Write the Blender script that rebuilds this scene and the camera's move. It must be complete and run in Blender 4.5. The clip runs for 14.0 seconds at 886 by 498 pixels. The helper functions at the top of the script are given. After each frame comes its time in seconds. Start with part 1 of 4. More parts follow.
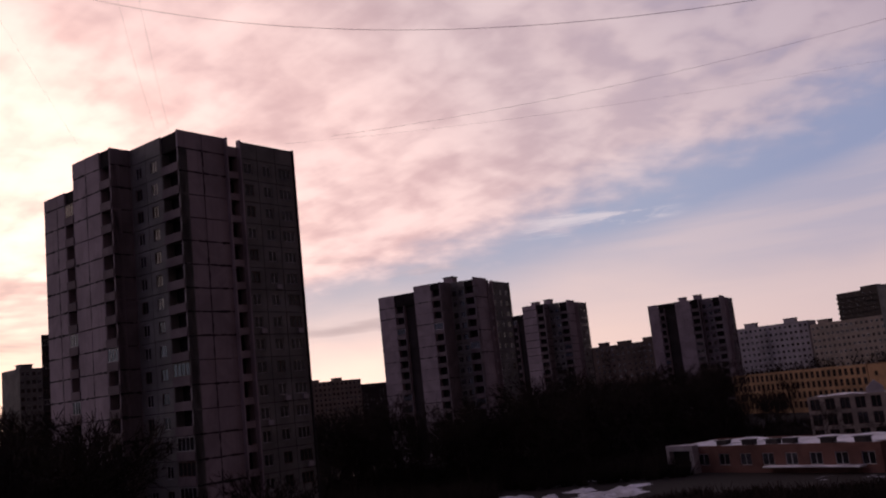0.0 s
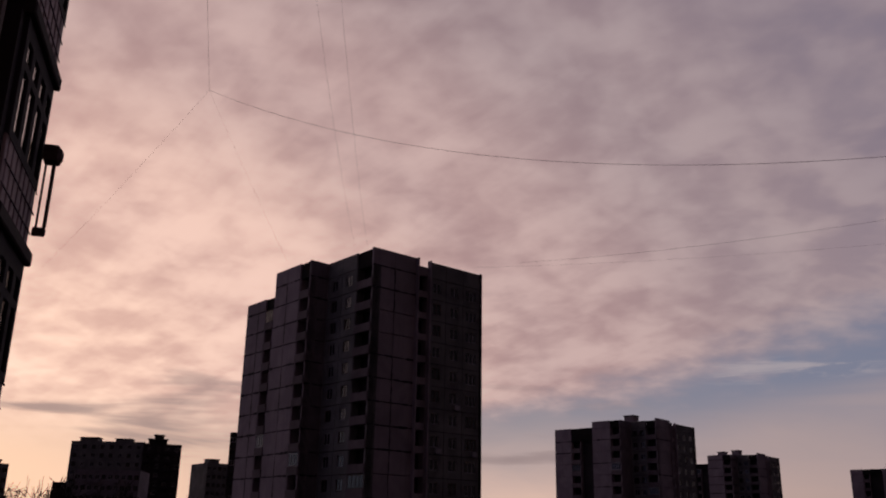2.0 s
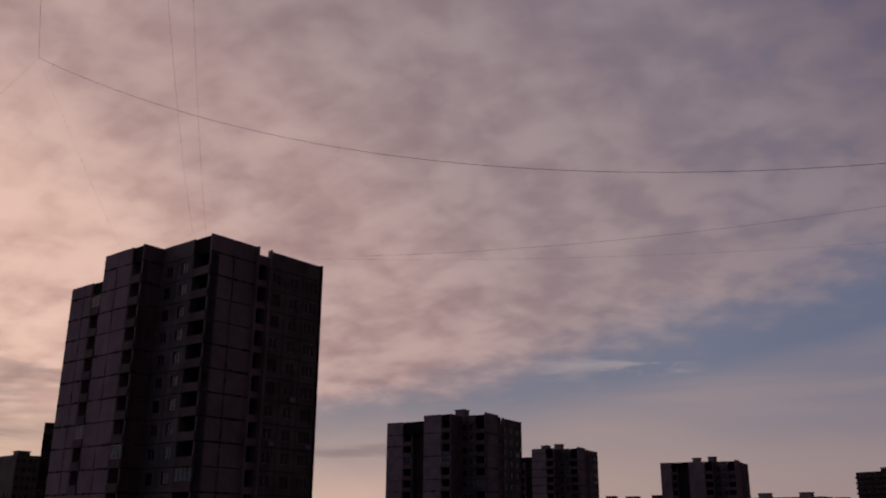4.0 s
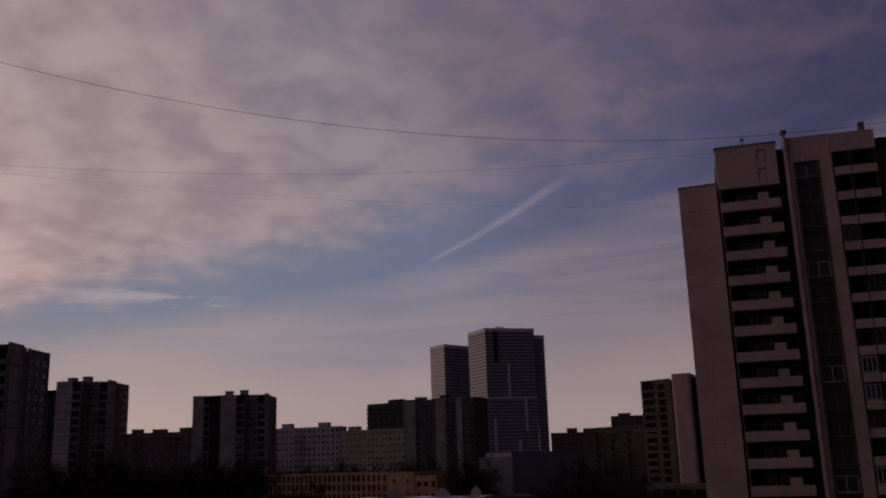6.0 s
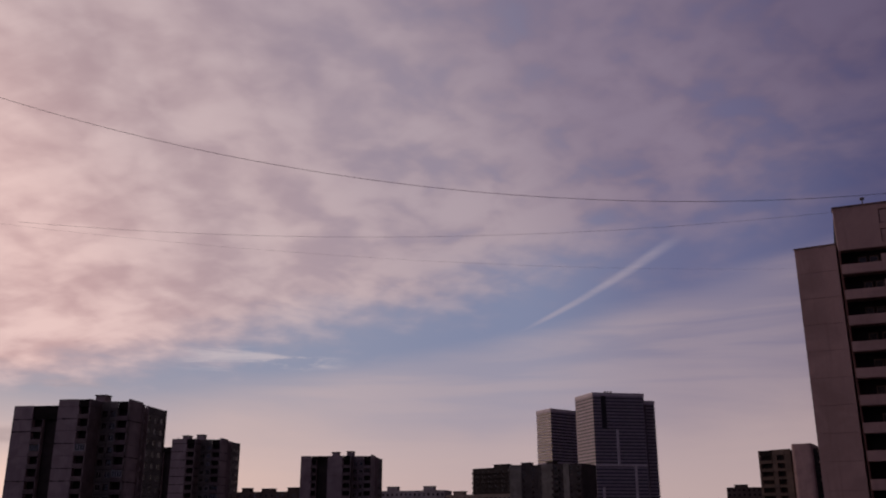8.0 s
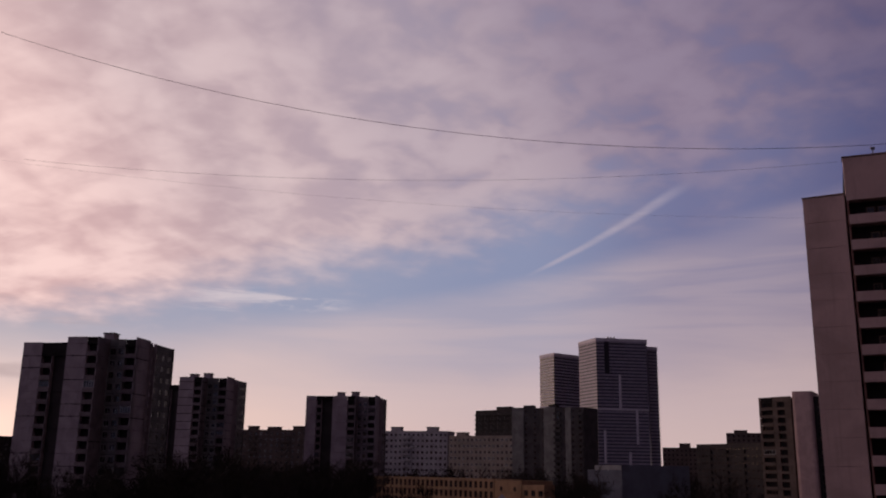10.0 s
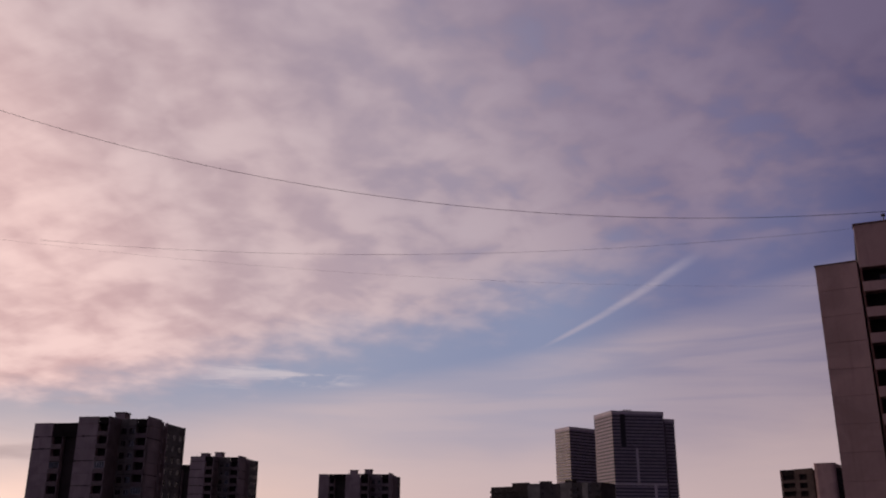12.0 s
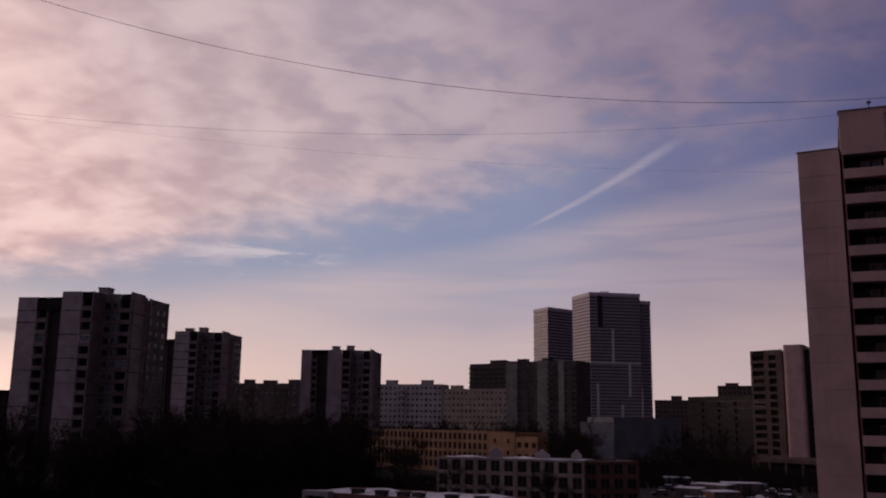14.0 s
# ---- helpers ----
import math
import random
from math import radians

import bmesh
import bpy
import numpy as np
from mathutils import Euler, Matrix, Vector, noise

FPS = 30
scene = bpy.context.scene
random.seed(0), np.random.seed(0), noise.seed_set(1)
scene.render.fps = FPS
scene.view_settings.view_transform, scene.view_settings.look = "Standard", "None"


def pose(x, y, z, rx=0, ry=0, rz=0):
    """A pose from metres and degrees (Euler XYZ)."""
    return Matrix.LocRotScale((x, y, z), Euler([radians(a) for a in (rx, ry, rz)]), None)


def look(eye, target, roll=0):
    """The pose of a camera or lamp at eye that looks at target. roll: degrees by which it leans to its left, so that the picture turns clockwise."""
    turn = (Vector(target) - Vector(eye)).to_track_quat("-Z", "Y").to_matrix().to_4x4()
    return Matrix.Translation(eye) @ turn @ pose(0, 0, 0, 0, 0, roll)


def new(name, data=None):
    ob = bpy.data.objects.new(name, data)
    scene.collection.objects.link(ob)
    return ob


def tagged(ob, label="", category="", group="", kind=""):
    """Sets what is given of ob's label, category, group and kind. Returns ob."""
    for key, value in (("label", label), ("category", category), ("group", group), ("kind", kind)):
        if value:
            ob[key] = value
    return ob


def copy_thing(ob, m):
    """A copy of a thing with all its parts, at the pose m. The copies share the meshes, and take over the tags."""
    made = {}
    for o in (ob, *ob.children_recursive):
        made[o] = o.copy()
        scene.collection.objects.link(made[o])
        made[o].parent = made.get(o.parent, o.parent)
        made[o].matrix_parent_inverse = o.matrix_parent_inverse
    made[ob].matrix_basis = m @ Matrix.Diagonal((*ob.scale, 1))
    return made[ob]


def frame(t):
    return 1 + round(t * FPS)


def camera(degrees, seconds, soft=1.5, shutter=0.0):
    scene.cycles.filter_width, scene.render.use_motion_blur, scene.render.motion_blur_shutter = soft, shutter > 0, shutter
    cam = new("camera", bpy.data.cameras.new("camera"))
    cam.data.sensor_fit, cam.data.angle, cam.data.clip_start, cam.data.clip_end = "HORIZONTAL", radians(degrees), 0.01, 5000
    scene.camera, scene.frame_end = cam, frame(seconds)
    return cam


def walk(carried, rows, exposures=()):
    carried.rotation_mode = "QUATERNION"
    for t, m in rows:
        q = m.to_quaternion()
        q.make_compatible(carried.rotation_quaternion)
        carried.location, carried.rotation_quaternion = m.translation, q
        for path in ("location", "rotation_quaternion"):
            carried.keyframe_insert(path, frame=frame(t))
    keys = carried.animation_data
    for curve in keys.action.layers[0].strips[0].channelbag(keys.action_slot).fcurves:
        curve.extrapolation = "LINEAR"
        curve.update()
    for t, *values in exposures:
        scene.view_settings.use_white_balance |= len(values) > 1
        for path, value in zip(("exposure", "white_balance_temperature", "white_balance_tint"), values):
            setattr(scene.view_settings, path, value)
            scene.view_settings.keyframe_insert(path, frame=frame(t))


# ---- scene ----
cam = camera(52.71, 14.0, soft=2.0)
EYE = 17.5
PATH = [  # seconds, place, turn, tilt, lean
    (0.0, 3.00, 0.52, 1.58, 9.37, 6.06),
    (0.5, 3.00, 0.52, 7.75, 11.42, 3.18),
    (0.7, 3.00, 0.52, 11.07, 12.43, 1.49),
    (1.0, 3.00, 0.52, 12.69, 12.77, 0.06),
    (1.5, 3.00, 0.52, 15.20, 13.61, -0.98),
    (2.0, 3.00, 0.52, 11.99, 17.98, -1.03),
    (2.2, 3.00, 0.52, 11.95, 19.96, -0.84),
    (4.3, 2.17, 0.37, -3.84, 16.28, 0.24),
    (4.5, 1.77, 0.31, -8.09, 14.67, 0.76),
    (5.0, 0.28, 0.05, -18.65, 14.18, 2.63),
    (5.5, 0.00, 0.00, -24.43, 12.20, 1.02),
    (5.9, 0.00, 0.00, -27.57, 12.32, 1.86),
    (6.0, 0.00, 0.00, -27.62, 13.17, 1.79),
    (6.5, 0.00, 0.00, -26.19, 13.78, -0.19),
    (7.0, 0.00, 0.00, -23.35, 16.81, -0.52),
    (7.2, 0.00, 0.00, -21.32, 17.54, -0.11),
    (9.5, 0.00, 0.00, -21.03, 14.86, -0.31),
    (10.0, 0.00, 0.00, -20.94, 13.66, -0.88),
    (10.5, 0.00, 0.00, -21.29, 13.19, -0.88),
    (11.0, 0.00, 0.00, -21.99, 16.07, 0.26),
    (11.5, 0.00, 0.00, -22.35, 19.75, 0.58),
    (12.0, 0.00, 0.00, -19.99, 18.36, -0.22),
    (12.5, 0.00, 0.00, -20.44, 13.81, -0.15),
    (13.0, 0.00, 0.00, -21.25, 12.33, -0.14),
    (13.5, 0.00, 0.00, -20.28, 11.88, -0.28),
    (14.0, 0.00, 0.00, -21.29, 10.76, -0.77),
]
walk(cam, [(t, pose(x, y, EYE, 90 + b, c, a)) for t, x, y, a, b, c in PATH],
     exposures=[(0.0, 0.15), (0.5, -0.06), (0.7, -0.14), (1.0, -0.38), (1.5, -0.7), (2.2, -0.75), (4.3, -1.0), (4.5, -0.98), (5.0, -0.78), (5.5, -0.8), (6.0, -0.84), (6.5, -0.88),
                (7.0, -0.74), (7.2, -0.64), (9.5, -0.05), (11.5, -0.1), (13.0, -0.14), (14.0, -0.13)])

# ---- world: low sun behind a broken cloud deck ----
SUN_AZ, SUN_EL = -40.0, 5.0
world = bpy.data.worlds.new("dawn_sky")
scene.world = world
world.use_nodes = True
WT = world.node_tree
WT.nodes.clear()


class Val:
    """A float socket of a node tree that can be reckoned with."""

    def __init__(self, tree, socket):
        self.tree, self.socket = tree, socket

    def op(self, kind, *others):
        n = self.tree.nodes.new("ShaderNodeMath")
        n.operation = kind
        for i, o in enumerate((self, *others)):
            if isinstance(o, Val):
                self.tree.links.new(o.socket, n.inputs[i])
            else:
                n.inputs[i].default_value = o
        return Val(self.tree, n.outputs[0])

    def __add__(self, o):
        return self.op("ADD", o)

    def __sub__(self, o):
        return self.op("SUBTRACT", o)

    def __mul__(self, o):
        return self.op("MULTIPLY", o)

    def __truediv__(self, o):
        return self.op("DIVIDE", o)

    def smooth(self, lo, hi):
        n = self.tree.nodes.new("ShaderNodeMapRange")
        n.interpolation_type = "SMOOTHSTEP"
        n.inputs[1].default_value, n.inputs[2].default_value = lo, hi
        self.tree.links.new(self.socket, n.inputs[0])
        return Val(self.tree, n.outputs[0])


def mix_colour(tree, fac, a, b, blend="MIX"):
    n = tree.nodes.new("ShaderNodeMix")
    n.data_type, n.blend_type = "RGBA", blend
    for sock, v in ((n.inputs[0], fac), (n.inputs[6], a), (n.inputs[7], b)):
        if isinstance(v, Val):
            tree.links.new(v.socket, sock)
        elif isinstance(v, bpy.types.NodeSocket):
            tree.links.new(v, sock)
        else:
            sock.default_value = v if isinstance(v, float) else (*v, 1)
    return n.outputs[2]


def noise_val(tree, vec, scale, detail=5.0, rough=0.55, distortion=0.0):
    n = tree.nodes.new("ShaderNodeTexNoise")
    n.inputs["Scale"].default_value, n.inputs["Detail"].default_value = scale, detail
    n.inputs["Roughness"].default_value, n.inputs["Distortion"].default_value = rough, distortion
    if vec is not None:
        tree.links.new(vec, n.inputs["Vector"])
    return Val(tree, n.outputs[0])


def combine(tree, x, y, z):
    n = tree.nodes.new("ShaderNodeCombineXYZ")
    for i, v in enumerate((x, y, z)):
        if isinstance(v, Val):
            tree.links.new(v.socket, n.inputs[i])
        else:
            n.inputs[i].default_value = v
    return n.outputs[0]


def ramp(tree, fac, stops):
    n = tree.nodes.new("ShaderNodeValToRGB")
    n.color_ramp.interpolation = "EASE"
    els = n.color_ramp.elements
    els[0].position, els[0].color = stops[0][0], (*stops[0][1], 1)
    els[1].position, els[1].color = stops[-1][0], (*stops[-1][1], 1)
    for p, c in stops[1:-1]:
        els.new(p).color = (*c, 1)
    tree.links.new(fac.socket, n.inputs[0])
    return n.outputs[0]


def build_sky():
    tree = WT
    coord = tree.nodes.new("ShaderNodeTexCoord")
    sep = tree.nodes.new("ShaderNodeSeparateXYZ")
    tree.links.new(coord.outputs["Generated"], sep.inputs[0])
    x, y, z = [Val(tree, s) for s in sep.outputs]
    el = z.op("ARCSINE") * 57.2958
    az = x.op("ARCTAN2", y) * 57.2958
    # the cloud deck lies on a level sheet, so its pattern closes up towards the horizon
    h = z.op("MAXIMUM", 0.0) + 0.26
    deck = combine(tree, x / h, y / h, 0.0)
    streak = combine(tree, az * 0.03, el * 0.13, 3.0)
    big = noise_val(tree, deck, 2.2, 3.0, 0.5, 0.3)
    puff = noise_val(tree, deck, 8.6, 3.2, 0.46, 0.25)
    fluff = noise_val(tree, deck, 22.0, 3.0, 0.5, 0.3)
    fine = noise_val(tree, streak, 2.2, 5.0, 0.55, 0.4)
    # angle from the sun
    s = (math.sin(radians(SUN_AZ)) * math.cos(radians(SUN_EL)), math.cos(radians(SUN_AZ)) * math.cos(radians(SUN_EL)),
         math.sin(radians(SUN_EL)))
    cosine = x * s[0] + y * s[1] + z * s[2]
    away = cosine.op("MINIMUM", 1.0).op("ARCCOSINE") * 57.2958
    # clear sky
    sky = tree.nodes.new("ShaderNodeTexSky")
    sky.sky_type, sky.sun_disc = "NISHITA", False
    sky.sun_elevation, sky.sun_rotation = radians(SUN_EL), radians(SUN_AZ)
    sky.air_density, sky.dust_density, sky.ozone_density = 1.0, 1.5, 2.0
    clear = mix_colour(tree, 1.0, sky.outputs[0], (0.08, 0.08, 0.08), "MULTIPLY")
    tone = ramp(tree, away * 0.01, ((0.08, (1.40, 1.00, 0.86)), (0.22, (0.90, 0.68, 0.66)), (0.33, (0.47, 0.465, 0.59)), (0.5, (0.38, 0.42, 0.60)), (0.65, (0.31, 0.355, 0.56)), (0.77, (0.20, 0.21, 0.40)), (0.9, (0.10, 0.10, 0.25))))
    clear = mix_colour(tree, 0.85, clear, tone)
    # haze along the horizon, warmer below the sun
    haze = ramp(tree, away * 0.01, ((0.1, (1.9, 1.28, 1.0)), (0.3, (1.42, 1.0, 0.82)), (0.45, (0.87, 0.655, 0.60)), (0.65, (0.68, 0.53, 0.535)), (0.78, (0.64, 0.50, 0.505)), (0.9, (0.58, 0.45, 0.46)), (1.0, (0.30, 0.23, 0.27))))
    low = (el - (az - 20.0).op("MAXIMUM", 0.0) * 0.04 + (az * -1.0 + 8.0).op("MAXIMUM", 0.0) * 0.14 + (fine - 0.5) * 4.0).smooth(10.5, 2.0)
    clear = mix_colour(tree, low, clear, haze)
    # clouds: bright and rosy near the sun, mauve away from it
    far = away + (el - 12.0).op("MAXIMUM", 0.0) * 0.5
    lit = ramp(tree, far * 0.01, ((0.05, (2.0, 1.43, 1.14)), (0.2, (1.60, 1.13, 0.97)), (0.36, (1.06, 0.78, 0.75)), (0.52, (0.75, 0.60, 0.625)), (0.65, (0.56, 0.465, 0.53)), (0.8, (0.32, 0.262, 0.365)), (0.95, (0.19, 0.155, 0.26))))
    dim = mix_colour(tree, away.smooth(30.0, 60.0), (0.68, 0.62, 0.65), (0.77, 0.74, 0.79))
    shade = mix_colour(tree, 1.0, lit, dim, "MULTIPLY")
    ray = combine(tree, (x * 0.8 - y * 0.6) / h * 0.7, (x * 0.6 + y * 0.8) / h * 3.4, 5.0)
    combed = noise_val(tree, ray, 2.6, 5.0, 0.55, 0.5)
    stroke = combed * away.smooth(62.0, 34.0) + puff * away.smooth(34.0, 62.0)
    body = (puff * 0.34 + big * 0.28 + fluff * 0.11 + fine * 0.05 + stroke * 0.22).smooth(0.38, 0.61)
    cloud = mix_colour(tree, body, shade, lit)
    # dark streaks of cloud low down by the dawn
    bar = noise_val(tree, combine(tree, az * 0.035, el * 0.30, 8.0), 1.6, 4.0, 0.5, 0.5).smooth(0.50, 0.66)
    bar = bar * el.smooth(12.0, 7.5) * el.smooth(2.0, 4.5) * away.smooth(48.0, 28.0)
    # the rift of clear sky that widens away from the sun
    t = az + 5.0
    line = t * 0.17 + t * t * 0.0006 + 7.2
    half = t.op("MAXIMUM", 0.0) * 0.06 + 1.2
    rift = (el - line) / half
    rift = rift + (fine - 0.5) * 2.0 + (puff - 0.5) * 1.9 + (fluff - 0.5) * 0.6
    cover = rift.smooth(-0.3, 2.0)
    veil = away.smooth(86.0, 42.0) * 0.75 + 0.25
    holes = (puff * 0.55 + big * 0.30 + fluff * 0.15).smooth(0.38, 0.54) * 0.8 + 0.2
    cover = cover * el.smooth(4.0, 9.0) * (holes * (veil * -1.0 + 1.0) + veil) * 0.95
    # thin level sheets of cloud under the rift
    sheet = noise_val(tree, combine(tree, az * 0.05, el * 0.55, 6.0), 1.0, 4.0, 0.5, 0.6).smooth(0.38, 0.62)
    under = (line - el + (fine - 0.5) * 2.0).smooth(0.4, 2.6) * el.smooth(1.0, 4.0) * away.smooth(36.0, 54.0)
    clear = mix_colour(tree, under * (sheet * 0.22 + 0.3), clear, mix_colour(tree, 0.6, lit, (0.72, 0.575, 0.57)))
    col = mix_colour(tree, cover, clear, cloud)
    col = mix_colour(tree, bar * 0.7, col, (0.47, 0.36, 0.37))
    # wisps in the rift and one slanting vapour trail
    wisp = noise_val(tree, combine(tree, az * 0.20, el * 1.5, 2.0), 1.0, 5.0, 0.6, 0.5).smooth(0.46, 0.66)
    spot = ((az - 9.0) / 6.0).op("POWER", 2.0) + ((el - 9.9) / 0.9).op("POWER", 2.0)
    col = mix_colour(tree, wisp * spot.smooth(1.3, 0.1) * 0.75, col, (0.70, 0.64, 0.70))
    along = (az - 26.1) * 0.89 + (el - 11.9) * 0.456
    across = (az - 26.1) * -0.456 + (el - 11.9) * 0.89
    across = across + (along * 0.35).op("SINE") * 0.10
    width = along * 0.03 + 0.16
    trail = (across / width).op("ABSOLUTE").smooth(1.0, 0.1) * along.smooth(-0.3, 2.5) * along.smooth(13.0, 8.5)
    trail = trail * (noise_val(tree, streak, 9.0, 3.0).smooth(0.2, 0.7) * 0.6 + 0.4)
    col = mix_colour(tree, trail * 0.55, col, (0.54, 0.48, 0.57))
    # the sky behind, away from the dawn, is dim and blue
    col = mix_colour(tree, away.smooth(78.0, 140.0), col, (0.058, 0.040, 0.047))
    col = mix_colour(tree, 1.0, col, (0.97, 0.925, 0.90), "MULTIPLY")
    bg = tree.nodes.new("ShaderNodeBackground")
    tree.links.new(col, bg.inputs[0])
    bg.inputs[1].default_value = 1.0
    out = tree.nodes.new("ShaderNodeOutputWorld")
    tree.links.new(bg.outputs[0], out.inputs[0])


build_sky()
sun_data = bpy.data.lights.new("sun", "SUN")
sun_data.energy, sun_data.angle, sun_data.color = 0.15, radians(12), (1.0, 0.72, 0.55)
sun = new("sun", sun_data)
sun_way = Vector((math.sin(radians(SUN_AZ)) * math.cos(radians(SUN_EL)), math.cos(radians(SUN_AZ)) * math.cos(radians(SUN_EL)), math.sin(radians(SUN_EL))))
sun.matrix_world = look(sun_way * 300, (0, 0, 0))

# ---- materials ----


def material(name, colour, rough=0.85, vary=0.25, grain=3.0, stain=0.25, bump=0.3, metal=0.0, tint=None, streaks=0.0, gloss=0.3):
    m = bpy.data.materials.new(name)
    m.use_nodes = True
    tree = m.node_tree
    b = tree.nodes["Principled BSDF"]
    b.inputs["Roughness"].default_value, b.inputs["Metallic"].default_value = rough, metal
    b.inputs["Specular IOR Level"].default_value = gloss
    geo = tree.nodes.new("ShaderNodeNewGeometry")
    info = tree.nodes.new("ShaderNodeObjectInfo")
    pos = geo.outputs["Position"]
    g = noise_val(tree, pos, grain, 6.0, 0.65)
    st = noise_val(tree, pos, 0.22, 4.0, 0.6, 0.6)
    rnd = Val(tree, info.outputs["Random"])
    dark = tuple(c * (1 - stain * 1.6) for c in colour)
    light = tuple(min(1, c * (1 + stain * 0.5)) for c in (tint or colour))
    col = mix_colour(tree, st.smooth(0.32, 0.68), dark, light)
    if streaks:
        sep = tree.nodes.new("ShaderNodeSeparateXYZ")
        tree.links.new(pos, sep.inputs[0])
        sx, sy, sz = [Val(tree, q) for q in sep.outputs]
        run = noise_val(tree, combine(tree, sx * 2.2, sy * 2.2, sz * 0.12), 1.0, 4.0, 0.6).smooth(0.5, 0.75)
        col = mix_colour(tree, run * streaks, col, tuple(c * 0.45 for c in colour))
    col = mix_colour(tree, (g * 0.6 + rnd * 0.4) * vary, col, tuple(c * 0.4 for c in colour))
    tree.links.new(col, b.inputs["Base Color"])
    if bump:
        n = tree.nodes.new("ShaderNodeBump")
        n.inputs["Strength"].default_value, n.inputs["Distance"].default_value = bump, 0.03
        tree.links.new(g.socket, n.inputs["Height"])
        tree.links.new(n.outputs[0], b.inputs["Normal"])
    return m


def glass(name, tint, rough=0.06, gloss=0.5):
    m = bpy.data.materials.new(name)
    m.use_nodes = True
    tree = m.node_tree
    b = tree.nodes["Principled BSDF"]
    info = tree.nodes.new("ShaderNodeObjectInfo")
    rnd = Val(tree, info.outputs["Random"])
    tree.links.new(mix_colour(tree, rnd, tint, tuple(c * 0.35 for c in tint)), b.inputs["Base Color"])
    b.inputs["IOR"].default_value = 1.5
    b.inputs["Specular IOR Level"].default_value = gloss
    b.inputs["Transmission Weight"].default_value = 0.55
    tree.links.new((rnd * 0.1 + rough).socket, b.inputs["Roughness"])
    return m


PANEL = material("light_concrete_panel", (0.391, 0.324, 0.348), vary=0.35, stain=0.16, streaks=0.35)
SIDE = material("tiled_panel", (0.221, 0.215, 0.202), vary=0.35, stain=0.22, streaks=0.3)
BALCONY = material("painted_balcony_panel", (0.217, 0.174, 0.181), vary=0.6, stain=0.25, streaks=0.3)
# Light panel colour dimmed; on return faces this paints in their shade.
DIM_PANEL = material("dimmed_concrete_panel", (0.257, 0.216, 0.230), vary=0.4, stain=0.2, streaks=0.4)
# Very dark even grey for the two far towers.
GREY = material("dark_grey_panel", (0.075, 0.065, 0.067), vary=0.35, stain=0.22, streaks=0.3)
PALE = material("pale_panel", (0.406, 0.371, 0.385), vary=0.25, stain=0.15, streaks=0.25)
BEIGE = material("beige_panel", (0.46, 0.32, 0.305), vary=0.2, stain=0.12, streaks=0.25)
CREAM = material("cream_panel", (0.290, 0.239, 0.203), vary=0.25, stain=0.15, streaks=0.2)
BROWNWALL = material("weathered_brown_panel", (0.11, 0.08, 0.07), vary=0.3, stain=0.2, streaks=0.3)
JOINT = material("dark_joint_mastic", (0.045, 0.04, 0.042), vary=0.4)
# Near-black colour carries the shade of rooms, loggia backs and roof notches.
INNER_SHADE = material("painted_inner_shade", (0.025, 0.021, 0.021), vary=0.3, bump=0.0, gloss=0.1)
FRAME = material("white_window_frame", (0.50, 0.48, 0.48), rough=0.5, vary=0.5, bump=0.05)
BROWN = material("brown_window_frame", (0.13, 0.08, 0.06), rough=0.6, vary=0.5, bump=0.1)
GLASS = glass("window_glass", (0.07, 0.07, 0.08), gloss=0.3)
CLEAR = glass("clear_balcony_glass", (0.72, 0.70, 0.72), 0.02)
CLEAR.node_tree.nodes["Principled BSDF"].inputs["Transmission Weight"].default_value = 1.0
TOWER_GLASS = glass("tinted_glass", (0.05, 0.05, 0.075), 0.25, gloss=0.15)
ROOF = material("roofing_felt", (0.06, 0.055, 0.055), stain=0.4)
SNOW = material("old_snow", (0.72, 0.72, 0.76), rough=0.7, vary=0.2, grain=1.5, bump=0.5)
BARK = material("bark", (0.034, 0.026, 0.022), vary=0.5, grain=12.0, stain=0.3, gloss=0.1)
TWIG = material("twigs", (0.03, 0.022, 0.018), vary=0.4, grain=8.0, gloss=0.1)
METAL = material("grey_metal", (0.20, 0.20, 0.21), rough=0.5, metal=0.7, vary=0.4)
RUST = material("rusty_metal", (0.21, 0.115, 0.08), rough=0.8, vary=0.5, stain=0.4)
CABLE = material("black_cable", (0.03, 0.028, 0.03), rough=0.6)
YELLOW = material("ochre_render", (0.377, 0.227, 0.130), vary=0.3, stain=0.2, streaks=0.25)
WHITEWASH = material("whitewashed_brick", (0.345, 0.285, 0.255), vary=0.3, stain=0.25, streaks=0.3)
BRICK = material("red_brick", (0.180, 0.090, 0.072), vary=0.4, grain=9.0, stain=0.25)
BLUE = material("blue_grey_cladding", (0.15, 0.155, 0.185), vary=0.2, stain=0.12, streaks=0.2)
# Brown of dark walls, also used for shade painted into recesses.
DARKWALL = material("dark_panel_and_recess_shade", (0.045, 0.036, 0.035), vary=0.3, stain=0.2)
TRIM = material("white_stone_trim", (0.66, 0.61, 0.66), rough=0.5, vary=0.15, stain=0.08)
SPANDREL = material("pale_spandrel", (0.43, 0.39, 0.48), rough=0.5, vary=0.15, stain=0.08)
CLAD = material("weathered_timber_boards", (0.55, 0.43, 0.43), rough=0.7, vary=0.5, grain=5.0, stain=0.3, streaks=0.5)
SIDING = material("corrugated_siding", (0.32, 0.22, 0.20), rough=0.6, vary=0.4, grain=6.0, stain=0.2, streaks=0.4)


